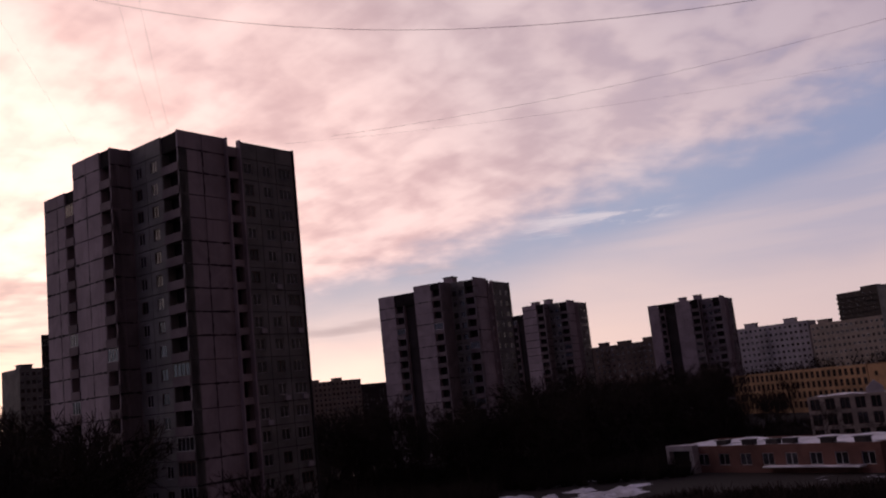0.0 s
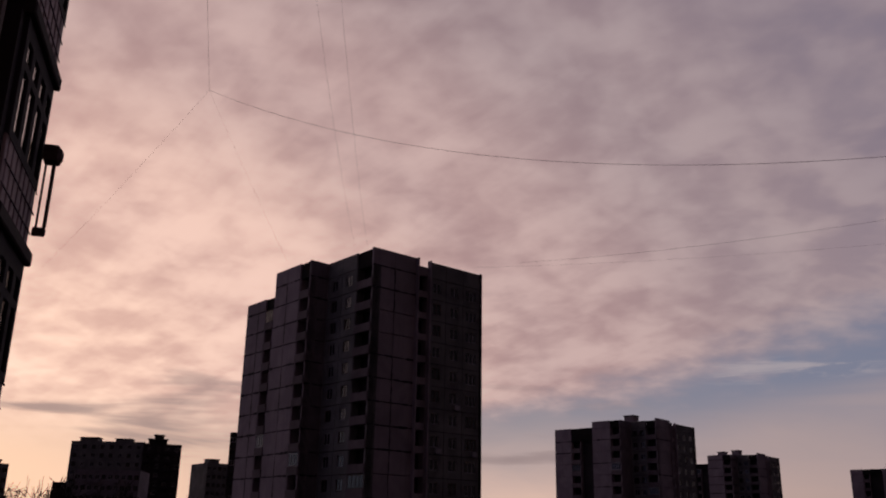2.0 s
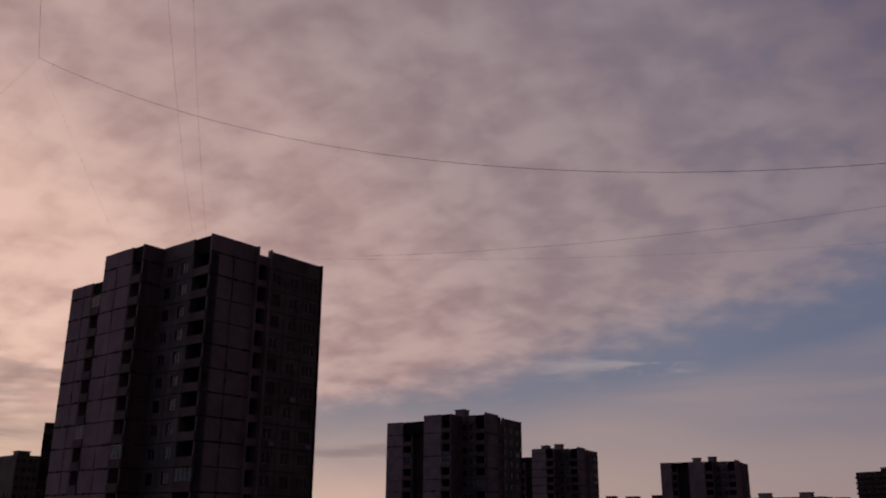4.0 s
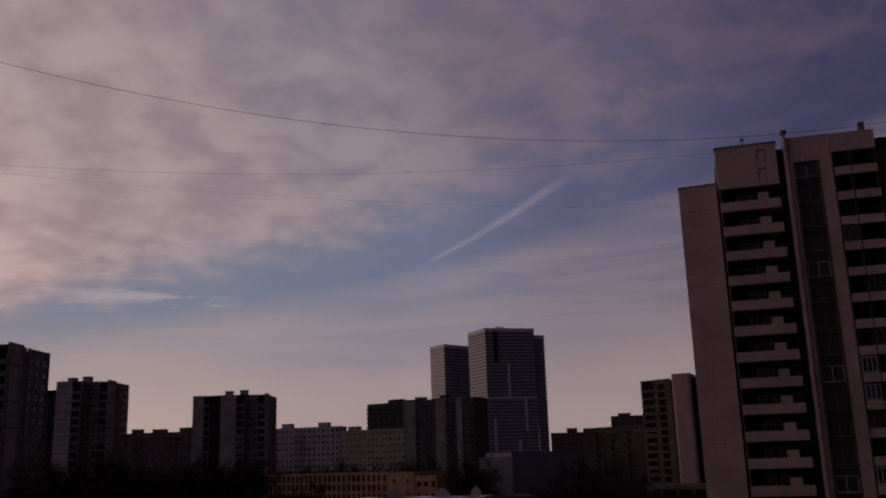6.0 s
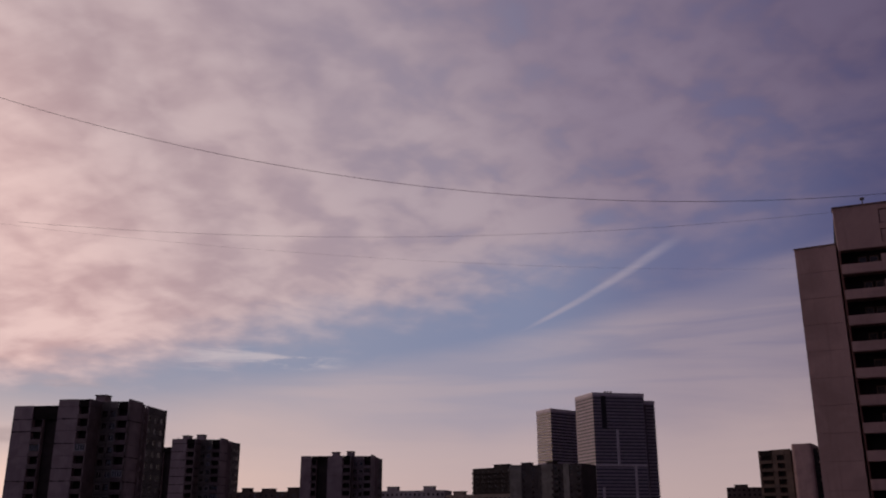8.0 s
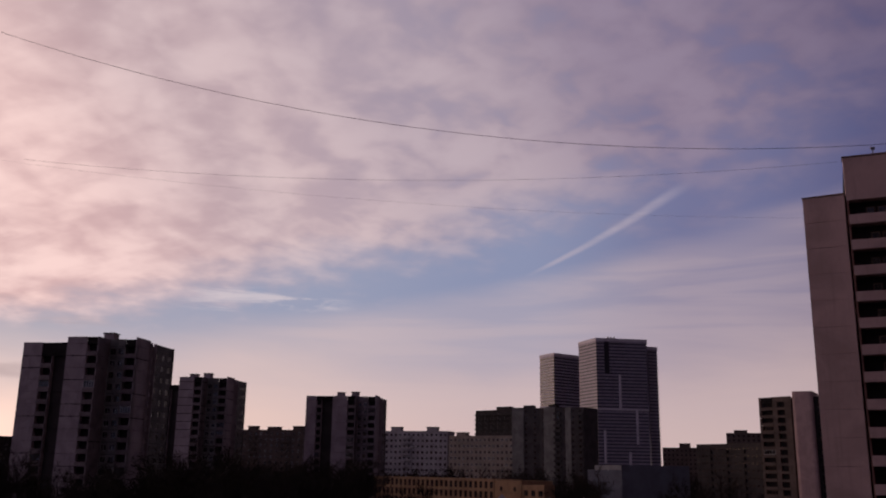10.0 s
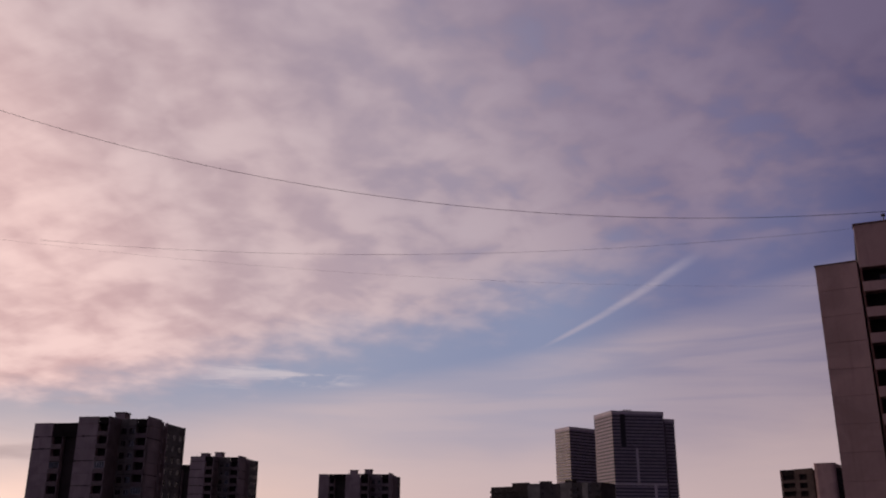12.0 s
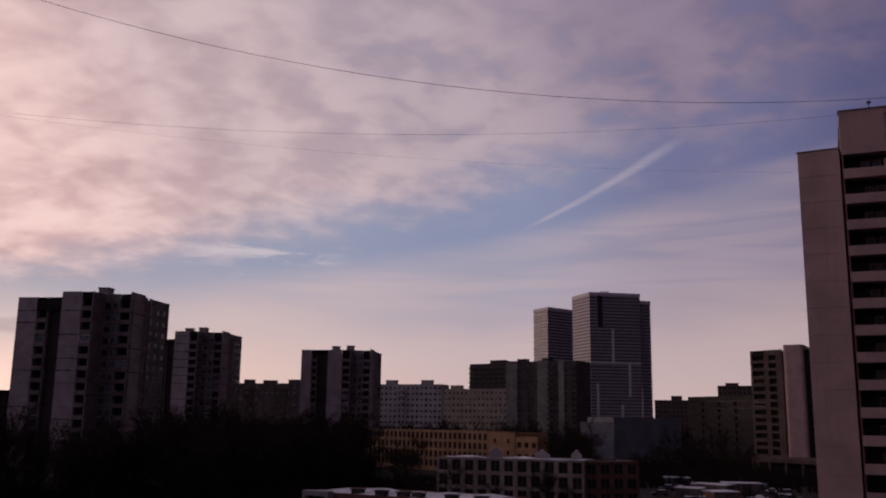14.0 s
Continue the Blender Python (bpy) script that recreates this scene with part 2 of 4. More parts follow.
def ground_material():
    m = bpy.data.materials.new("thawing_ground")
    m.use_nodes = True
    tree = m.node_tree
    b = tree.nodes["Principled BSDF"]
    pos = tree.nodes.new("ShaderNodeNewGeometry").outputs["Position"]
    g = noise_val(tree, pos, 2.0, 6.0, 0.6)
    wide = noise_val(tree, pos, 0.035, 3.0, 0.5, 0.4)
    patch = noise_val(tree, pos, 0.16, 5.0, 0.6, 0.8)
    col = mix_colour(tree, g, (0.018, 0.016, 0.015), (0.04, 0.034, 0.03))
    snow = (patch * 0.65 + wide * 0.35 + (g - 0.5) * 0.08).smooth(0.60, 0.64)
    col = mix_colour(tree, snow * 0.8, col, (0.55, 0.55, 0.60))
    tree.links.new(col, b.inputs["Base Color"])
    b.inputs["Roughness"].default_value = 0.9
    b.inputs["Specular IOR Level"].default_value = 0.1
    n = tree.nodes.new("ShaderNodeBump")
    n.inputs["Strength"].default_value, n.inputs["Distance"].default_value = 0.5, 0.1
    tree.links.new(g.socket, n.inputs["Height"])
    tree.links.new(n.outputs[0], b.inputs["Normal"])
    return m


GROUND = ground_material()

# ---- mesh helpers ----
CACHE = {}


def box_mesh(name, boxes, mats, chamfer=0.0):
    """One mesh of boxes (x0, y0, z0, x1, y1, z1, material index); chamfer rounds off the edges of the front (-y) face."""
    verts, faces, idx = [], [], []
    for x0, y0, z0, x1, y1, z1, mi in boxes:
        n = len(verts)
        c = min(chamfer, (x1 - x0) * 0.3, (z1 - z0) * 0.3, (y1 - y0) * 0.5)
        if c > 0:
            verts += [(x0 + c, y0, z0 + c), (x1 - c, y0, z0 + c), (x1 - c, y0, z1 - c), (x0 + c, y0, z1 - c)]
            yy = y0 + c
        else:
            yy = y0
        verts += [(x0, yy, z0), (x1, yy, z0), (x1, yy, z1), (x0, yy, z1), (x0, y1, z0), (x1, y1, z0), (x1, y1, z1), (x0, y1, z1)]
        if c > 0:
            faces.append((n, n + 1, n + 2, n + 3))
            for i in range(4):
                j = (i + 1) % 4
                faces.append((n + i, n + 4 + i, n + 4 + j, n + j))
            a = n + 4
            idx += [mi] * 5
        else:
            a = n
            faces.append((a, a + 1, a + 2, a + 3))
            idx.append(mi)
        faces += [(a + 5, a + 4, a + 7, a + 6), (a + 4, a, a + 3, a + 7), (a + 1, a + 5, a + 6, a + 2), (a + 3, a + 2, a + 6, a + 7), (a + 4, a + 5, a + 1, a)]
        idx += [mi] * 5
    me = bpy.data.meshes.new(name)
    me.from_pydata(verts, [], faces)
    for m in mats:
        me.materials.append(m)
    me.polygons.foreach_set("material_index", idx)
    me.update()
    return me


def prism_mesh(name, outline, z0, z1, mats):
    """An upright prism over a plan outline (counter-clockwise)."""
    n = len(outline)
    verts = [(x, y, z0) for x, y in outline] + [(x, y, z1) for x, y in outline]
    faces = [tuple(range(n - 1, -1, -1)), tuple(range(n, 2 * n))]
    for i in range(n):
        j = (i + 1) % n
        faces.append((i, j, n + j, n + i))
    me = bpy.data.meshes.new(name)
    me.from_pydata(verts, [], faces)
    for m in mats:
        me.materials.append(m)
    me.update()
    return me


def cached(key, make):
    if key not in CACHE:
        CACHE[key] = make()
    return CACHE[key]


def child(name, mesh, parent, m=None, label=""):
    ob = new(name, mesh)
    ob.parent = parent
    if m is not None:
        ob.matrix_basis = m
    return tagged(ob, label) if label else ob


def thing(name, label, category, group="", x=0, y=0, z=0, turn=0.0):
    ob = new(name)
    ob.matrix_basis = pose(x, y, z, 0, 0, turn)
    return tagged(ob, label, category, group)


def polar(az, d):
    return Vector((d * math.sin(radians(az)), d * math.cos(radians(az))))


WEST = pose(3.0, 0.26, 0, 0, 0, 0.65)  # the frame of all that is seen from the first end of the balcony


def polar_west(az, d):
    return (WEST @ polar(az, d).to_3d()).xy


def west(x, y, z):
    return tuple(WEST @ Vector((x, y, z)))


def face_matrix(p, q, z):
    """Local x runs from p to q (left to right as seen from outside), y inwards, z up."""
    d = (Vector(q) - Vector(p)).normalized()
    return Matrix(((d.x, -d.y, 0, p[0]), (d.y, d.x, 0, p[1]), (0, 0, 1, z), (0, 0, 0, 1)))


def lattice_mesh(name, xs, zs, holes, y0, y1, mat):
    """A flat lattice in one piece, over the grid xs by zs, open in the cells named."""
    nx, n = len(xs), len(xs) * len(zs)
    verts = [(x, y, z) for y in (y0, y1) for z in zs for x in xs]
    faces = []
    for j in range(-1, len(zs)):
        for i in range(-1, nx):
            def solid(a, b):
                return 0 <= a < nx - 1 and 0 <= b < len(zs) - 1 and (a, b) not in holes
            a = j * nx + i
            if solid(i, j):
                faces += [(a, a + 1, a + nx + 1, a + nx), (a + n, a + nx + n, a + nx + n + 1, a + 1 + n)]
                if not solid(i + 1, j):
                    faces.append((a + 1, a + 1 + n, a + nx + 1 + n, a + nx + 1))
                if not solid(i, j + 1):
                    faces.append((a + nx + 1, a + nx + 1 + n, a + nx + n, a + nx))
            else:
                if solid(i + 1, j):
                    faces.append((a + nx + 1, a + nx + 1 + n, a + 1 + n, a + 1))
                if solid(i, j + 1):
                    faces.append((a + nx, a + nx + n, a + nx + 1 + n, a + nx + 1))
    me = bpy.data.meshes.new(name)
    me.from_pydata(verts, [], faces)
    me.materials.append(mat)
    me.update()
    return me


def window_mesh(w, h, bars, frame_mat):
    """Frame and sash bars of one window."""
    f = 0.09
    xs = [0, f]
    for i in range(1, bars):
        xs += [w * i / bars - 0.045, w * i / bars + 0.045]
    xs += [w - f, w]
    return lattice_mesh("window_frame", xs, (0, f, h - f, h), {(2 * i + 1, 1) for i in range(bars)}, 0, 0.09, frame_mat)


def add_window(parent, m, w, h, bars, frame_mat, simple=False):
    if simple:
        def make():
            xs = (0, 0.1, w / 2 - 0.05, w / 2 + 0.05, w - 0.1, w)
            zs = (0, 0.1, h - 0.1, h)
            verts = [(x, 0, z) for z in zs for x in xs]
            faces, idx = [], []
            for j in range(3):
                for i in range(5):
                    a = (j * 6 + i, j * 6 + i + 1, j * 6 + i + 7, j * 6 + i + 6)
                    if j == 1 and i in (1, 3):
                        n = len(verts)
                        verts += [(verts[k][0], 0.06, verts[k][2]) for k in a]
                        for k in range(4):
                            faces.append((a[k], a[(k + 1) % 4], n + (k + 1) % 4, n + k))
                            idx.append(0)
                        a = (n, n + 1, n + 2, n + 3)
                        idx.append(1)
                    else:
                        idx.append(0)
                    faces.append(a)
            me = bpy.data.meshes.new("window")
            me.from_pydata(verts, [], faces)
            for mat in (frame_mat, GLASS):
                me.materials.append(mat)
            me.polygons.foreach_set("material_index", idx)
            me.update()
            return me
        return child("window", cached(("sw", w, h, frame_mat.name), make), parent, m)
    win = child("window", cached(("w", w, h, bars, frame_mat.name), lambda: window_mesh(w, h, bars, frame_mat)), parent, m)
    child("sill", cached(("sill", w), lambda: box_mesh("sill", [(-0.06, -0.16, -0.06, w + 0.06, -0.003, -0.004, 0)], [METAL], 0.01)), win)
    child("pane", cached(("p", w, h), lambda: box_mesh("pane", [(0.06, 0.035, 0.06, w - 0.06, 0.055, h - 0.06, 0)], [GLASS])), win)
    return win


def opening_panel(w, h, ox, oz, ow, oh, mat):
    """A panel with a window opening through it, in one piece."""
    g, deep = 0.05, 0.3
    xs, zs = (g, ox, ox + ow, w - g), (g, oz, oz + oh, h - g)
    verts = [(x, y, z) for y in (0, deep) for z in zs for x in xs]
    faces = []
    for j in range(3):
        for i in range(3):
            if (i, j) != (1, 1):
                a = j * 4 + i
                faces.append((a, a + 1, a + 5, a + 4))
                faces.append((a + 16, a + 20, a + 21, a + 17))
    for ring, back in (((0, 1, 2, 3, 7, 11, 15, 14, 13, 12, 8, 4), False), ((5, 6, 10, 9), True)):
        for k in range(len(ring)):
            a, b = ring[k], ring[(k + 1) % len(ring)]
            faces.append((a, b, b + 16, a + 16) if back else (b, a, a + 16, b + 16))
    me = bpy.data.meshes.new("panel")
    me.from_pydata(verts, [], faces)
    me.materials.append(mat)
    me.update()
    return me


def bits(name, boxes, mats, parent, m, chamfer=0.02, label=""):
    """Each box as a part of its own."""
    for b in boxes:
        child(name, box_mesh(name, [b], mats, chamfer), parent, m, label)


RNG = random.Random(7)


def cell(parent, m, kind, w, h, mat, simple=False, g=0.05):
    """One storey of one bay of a panel building, as parts of parent."""
    if kind == "blank":
        child("panel", cached(("b", w, h, g, mat.name), lambda: box_mesh("panel", [(g, 0, g, w - g, 0.3, h - g, 0)], [mat], 0.03)), parent, m)
    elif kind in ("win", "wide"):
        ow = min(w - 0.7, 1.35 if kind == "win" else 2.0)
        ox, oz, oh = round((w - ow) / 2, 3), 0.85, 1.45
        child("panel", cached(("o", w, h, kind, mat.name), lambda: opening_panel(w, h, ox, oz, ow, oh, mat)), parent, m)
        fm = FRAME if RNG.random() < 0.6 else BROWN
        add_window(parent, m @ pose(ox, 0.10, oz), ow, oh, 2 if kind == "win" else 3, fm, simple)
    elif kind == "gap":
        # Shade of a deeper recess is put into this panel's dark colour.
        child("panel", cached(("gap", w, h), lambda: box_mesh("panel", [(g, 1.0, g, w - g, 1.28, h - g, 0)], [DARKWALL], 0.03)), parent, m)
    elif kind in ("log", "slot"):
        deep = 1.25
        top = 1.05 if kind == "log" else 0.95
        # The loggia's back wall is coloured near-black to look shaded.
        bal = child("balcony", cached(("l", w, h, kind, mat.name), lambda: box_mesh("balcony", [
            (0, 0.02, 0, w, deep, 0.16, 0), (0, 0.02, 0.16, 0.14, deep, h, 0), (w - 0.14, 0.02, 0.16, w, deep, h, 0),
            (0.14, deep - 0.1, 0.16, w - 0.14, deep, h, 1)], [mat, INNER_SHADE])), parent, m)
        if kind == "log":
            skin = BALCONY if mat in (PANEL, SIDE) else mat
            child("parapet", cached(("pp", w, skin.name), lambda: box_mesh("parapet", [(0.04, -0.12, 0.0, w - 0.04, 0.01, 1.05, 0)], [skin], 0.02)), bal)
            r = RNG.random()
            if r < 0.2:
                n = 3 if w < 2.6 else 4
                gh = h - top - 0.1
                fm = FRAME if RNG.random() < 0.4 else BROWN
                gx = []
                for i in range(n + 1):
                    gx += [0.14 + (w - 0.36) * i / n, 0.22 + (w - 0.36) * i / n]
                gl = child("glazing", cached(("gl", w, h, n, fm.name), lambda: lattice_mesh("glazing", gx, (top + 0.01, top + 0.1, top + gh - 0.1, top + gh), {(2 * i + 1, 1) for i in range(n)}, 0.0, 0.07, fm)), bal)
                if not simple:
                    child("pane", cached(("gp", w, h), lambda: box_mesh("pane", [(0.16, 0.03, top + 0.06, w - 0.16, 0.045, top + gh - 0.05, 0)], [GLASS])), gl)
        else:
            child("railing", cached(("rl", w, mat.name), lambda: box_mesh("railing", [(0.14, 0.02, 0.16, w - 0.14, 0.1, 0.85, 0)], [mat])), bal)


def facade(parent, p, q, z0, floors, pitch, bays, parapet, mat, simple=False, seal=0.0):
    """A wall of panels from p to q: bays are (share of the width, kind)."""
    length = (Vector(q) - Vector(p)).length
    total = sum(b[0] for b in bays)
    m = face_matrix(p, q, z0)
    x = 0.0
    for share, kind in bays:
        w = round(length * share / total, 3)
        for i in range(floors):
            cell(parent, m @ pose(x, 0, i * pitch), kind, w, pitch, mat, simple, 0.05 if seal > 0.8 else 0.022)
        if parapet > 0 and kind in ("log", "gap"):
            # Near-black box in the notch stands in for its shade.
            child("attic_recess", cached(("notch", w, parapet), lambda: box_mesh("attic_recess", [(0.03, 0.22, 0.03, w - 0.03, 0.5, parapet - 0.05, 0)], [INNER_SHADE])), parent, m @ pose(x, 0, floors * pitch))
        elif parapet > 0:
            deep = 0.3
            child("panel", cached(("top", w, parapet, mat.name), lambda: box_mesh("panel", [(0.03, 0, 0.03, w - 0.03, deep, parapet, 0)], [mat], 0.03)), parent,
                  m @ pose(x, 0, floors * pitch))
        x += w
    if seal > 0:
        seal_joints(parent, m, length, floors, pitch, bays, total, seal)


def seal_joints(parent, m, length, floors, pitch, bays, total, seal):
    """Uneven smears of dark mastic over the joints of a panel wall, one part a storey."""
    r = random.Random(round(length * 100) + floors)
    edges, x = [], 0.0
    for share, kind in bays:
        w = length * share / total
        if kind == "blank":
            edges.append((x, x + w))
        x += w
    for f in range(1, floors + 1):
        if r.random() > seal:
            continue
        verts, faces = [], []

        def strip(a, b, across, z0, z1):
            k = max(2, int((b - a) / 0.45))
            n = len(verts)
            for i in range(k + 1):
                t = a + (b - a) * i / k
                c = r.uniform(-0.03, 0.03)
                hw = max(0.03, r.gauss(0.10, 0.045))
                for sgn in (-1, 1):
                    verts.append((t, -0.006, z0 + c + sgn * hw) if not across else (z0 + c + sgn * hw * 0.8, -0.006, t))
            for i in range(k):
                q = n + 2 * i
                faces.append((q, q + 2, q + 3, q + 1) if not across else (q + 1, q + 3, q + 2, q))
        for a, b in edges:
            strip(a + 0.04, b - 0.04, False, 0, 0)
        for (a, b), (c, d) in zip(edges, edges[1:]):
            if abs(b - c) < 0.01 and f > 1:
                strip(-pitch + 0.12, -0.12, True, b, 0)
        if verts:
            me = bpy.data.meshes.new("joint_seal")
            me.from_pydata(verts, [], faces)
            me.materials.append(JOINT)
            child("joint_seal", me, parent, m @ pose(0, 0, f * pitch))


def inset(outline, d):
    """The outline (counter-clockwise) moved inwards by d."""
    out = []
    n = len(outline)
    for i in range(n):
        a, b, c = Vector(outline[i - 1]), Vector(outline[i]), Vector(outline[(i + 1) % n])
        e, f = (b - a).normalized(), (c - b).normalized()
        ne, nf = Vector((-e.y, e.x)), Vector((-f.y, f.x))
        k = 1 + ne.dot(nf)
        out.append(tuple(b + (ne + nf) * (d / max(k, 0.2))))
    return out


# ---- the ground ----
def build_ground():
    bm = bmesh.new()
    bmesh.ops.create_grid(bm, x_segments=60, y_segments=60, size=4000)
    me = bpy.data.meshes.new("ground")
    bm.to_mesh(me)
    bm.free()
    me.materials.append(GROUND)
    ob = new("ground", me)
    ob.location = (0, 600, 0)
    tagged(ob, "dark thawed ground with scattered patches of old snow", "ground", kind="structure")


build_ground()


# ---- stepped panel tower blocks ----
def point_tower(label, corner, turn, floors, pitch, base, drop, parapet=1.7, mats=None, simple=False, chimneys=1, seal=0.0, u=17.9, s=-2.8, v1=10.0, v2=18.9, v3=26.4, low_parapet=1.7, ends=((3.4, "blank"), (1.9, "blank"), (2.2, "log"))):
    """A tower of three stepped sections. Local x runs along the right-hand face, y along the front, from the near corner."""
    front, flank = mats or (PANEL, SIDE)
    root = thing("tower_block", label, "apartment building", "stepped panel towers", corner[0], corner[1], 0, 90 - turn)
    h = floors * pitch + base
    outline = [(0, 0), (u, 0), (u, v3), (s, v3), (s, v1), (0, v1)]
    low = [(s, v2), (u, v2), (u, v3), (s, v3)]
    high = [(0, 0), (u, 0), (u, v2 - 0.003), (s, v2 - 0.003), (s, v1), (0, v1)]
    child("core", prism_mesh("core", inset(high, 1.3), 0.0, h - 0.02, [INNER_SHADE]), root)
    child("core", prism_mesh("core", inset(low, 1.3), 0.0, h - drop - 0.02, [INNER_SHADE]), root)
    child("roof", prism_mesh("roof", inset(high, 0.31), h - 0.02, h + 0.2, [ROOF]), root, label="flat felt roof")
    child("roof", prism_mesh("roof", inset(low, 0.31), h - drop - 0.02, h - drop + 0.2, [ROOF]), root)
    if base > 0:
        child("plinth", prism_mesh("plinth", inset(outline, 0.1), 0.0, base, [SIDE]), root)
    # front sections, from the far end to the near corner, then the right-hand face
    facade(root, (s, v3), (s, v2), base, floors - round(drop / pitch), pitch, ends, low_parapet, front, simple, seal)
    facade(root, (s, v2), (s, v1), base, floors, pitch, [(3.2, "blank"), (3.2, "blank"), (2.5, "log")] if seal > 0.8 else [(5.4, "blank"), (3.1, "log")], parapet, front, simple, seal)
    # The return wall's lesser light is put into a dimmer panel colour.
    facade(root, (s, v1), (0, v1), base, floors, pitch, [(-s, "blank")] if s > -4 else [(1, "blank"), (1, "blank")], parapet, DIM_PANEL, simple, seal)
    facade(root, (0, v1), (0, 0), base, floors, pitch, [(3.3, "win"), (3.2, "win"), (3.5, "log")] if seal > 0.8 else [(2.9, "win"), (2.9, "win"), (4.2, "log")], parapet, flank, simple)
    facade(root, (0, 0), (6.9, 0), base, floors, pitch, [(1, "blank"), (1, "blank")] if seal > 0.8 else [(1, "blank")], parapet + (0.06 if seal > 0.8 else 0.5), front, simple, seal)
    facade(root, (6.9, 0), (8.9, 0), base, floors, pitch, [(1, "slot")], parapet * 0.6, front, simple)
    facade(root, (8.9, 0), (u, 0), base, floors, pitch, [(1, "win"), (1, "win"), (1, "wide")], parapet, flank, simple)
    if seal > 0.5:
        for k, f in ((0, 5), (1, 6), (2, 6), (0, 9), (2, 9), (1, 11), (2, 3)):
            ac = child("air_conditioner", cached("ac", lambda: box_mesh("air_conditioner", [(0, -0.4, 0, 0.85, -0.07, 0.58, 0)], [PALE], 0.03)), root, face_matrix((8.9 + 3 * k + 1.5, 0), (u, 0), base + f * pitch + 0.12), "white air conditioner box")
            child("bracket", cached("acb", lambda: box_mesh("bracket", [(0.1, -0.36, -0.05, 0.75, -0.003, -0.002, 0)], [METAL])), ac)
    for x in (6.75, 8.8):
        child("fin", box_mesh("fin", [(x, -0.55, base, x + 0.22, 0.1, h + parapet, 0)], [front], 0.03), root)
    child("fin", box_mesh("fin", [(u, -0.2, base, u + 0.25, 0.4, h + parapet + 0.1, 0)], [JOINT], 0.03), root)
    # plain walls at the back
    child("rear_wall", box_mesh("rear_wall", [(u - 0.3, 0.31, base, u - 0.01, v2, h + parapet - 0.1, 0), (u - 0.3, v2, base, u - 0.01, v3, h - drop + low_parapet, 0),
                                              (s + 0.31, v3 - 0.3, base, u - 0.31, v3 - 0.01, h - drop + low_parapet, 0),
                                              (s + 0.31, v2 - 0.3, h - drop, u - 0.31, v2 - 0.005, h + parapet - 0.1, 0)], [front]), root)
    child("corner_post", box_mesh("corner_post", [(-0.028, v1 - 0.028, base, 0.3, v1 + 0.31, h + parapet - 0.02, 0)], [front]), root)
    for i in range(chimneys):
        x, y = 3.2 + 2.5 * i, 8.0 + 6.5 * i
        child("roof_shed", box_mesh("roof_shed", [(x, y, h + 0.2, x + 2.6, y + 2.6, h + parapet + 1.9, 0), (x - 0.2, y - 0.2, h + parapet + 1.9, x + 2.8, y + 2.8, h + parapet + 2.1, 1)],
                                        [front, ROOF]), root, label="small roof shed with a flat lid")
    for x, y, t in ((0.5, 16.2, 1.0), (13.0, 2.0, 0.8)):
        child("aerial", box_mesh("aerial", [(x, y, h + 0.2, x + 0.05, y + 0.05, h + parapet + t, 0), (x - 0.3, y, h + parapet + t - 0.5, x + 0.35, y + 0.05, h + parapet + t - 0.46, 0),
                                           (x - 0.2, y, h + parapet + t - 0.8, x + 0.25, y + 0.05, h + parapet + t - 0.76, 0)], [METAL]), root)
    return root


a = polar_west(-16.27, 106.5)
point_tower("tall grey panel tower block with stepped sections and stacked balconies", a, 37.65, 17, 2.8, 2.2, 2.8, chimneys=0, seal=0.85, parapet=2.15)
b = polar(1.9, 225.0)
point_tower("grey panel tower block with three stepped white sections", b, 30, 15, 2.8, 2.2, 2.8, seal=0.25, u=19.2, s=-5.0, v1=7.0, v2=15.0, v3=26.2, low_parapet=3.2, ends=((4.7, "blank"), (2.7, "log"), (3.3, "gap")))
c = polar(7.40, 333.0)
point_tower("grey panel tower block partly behind another tower", c, 30, 15, 2.8, 3.5, 2.8, chimneys=2, seal=0.6, s=-4.2, v1=7.6, v2=16.4, v3=26.0, ends=((4.6, "blank"), (2.5, "log"), (2.8, "gap")))
d = polar(16.64, 350.0)
point_tower("isolated grey panel tower block above bare trees", d, 30, 14, 2.8, 2.4, 0.0, chimneys=2, v1=7.3, v2=16.4, v3=27.0, mats=(PANEL, DIM_PANEL), ends=((4.4, "blank"), (2.4, "log"), (4.6, "gap")))


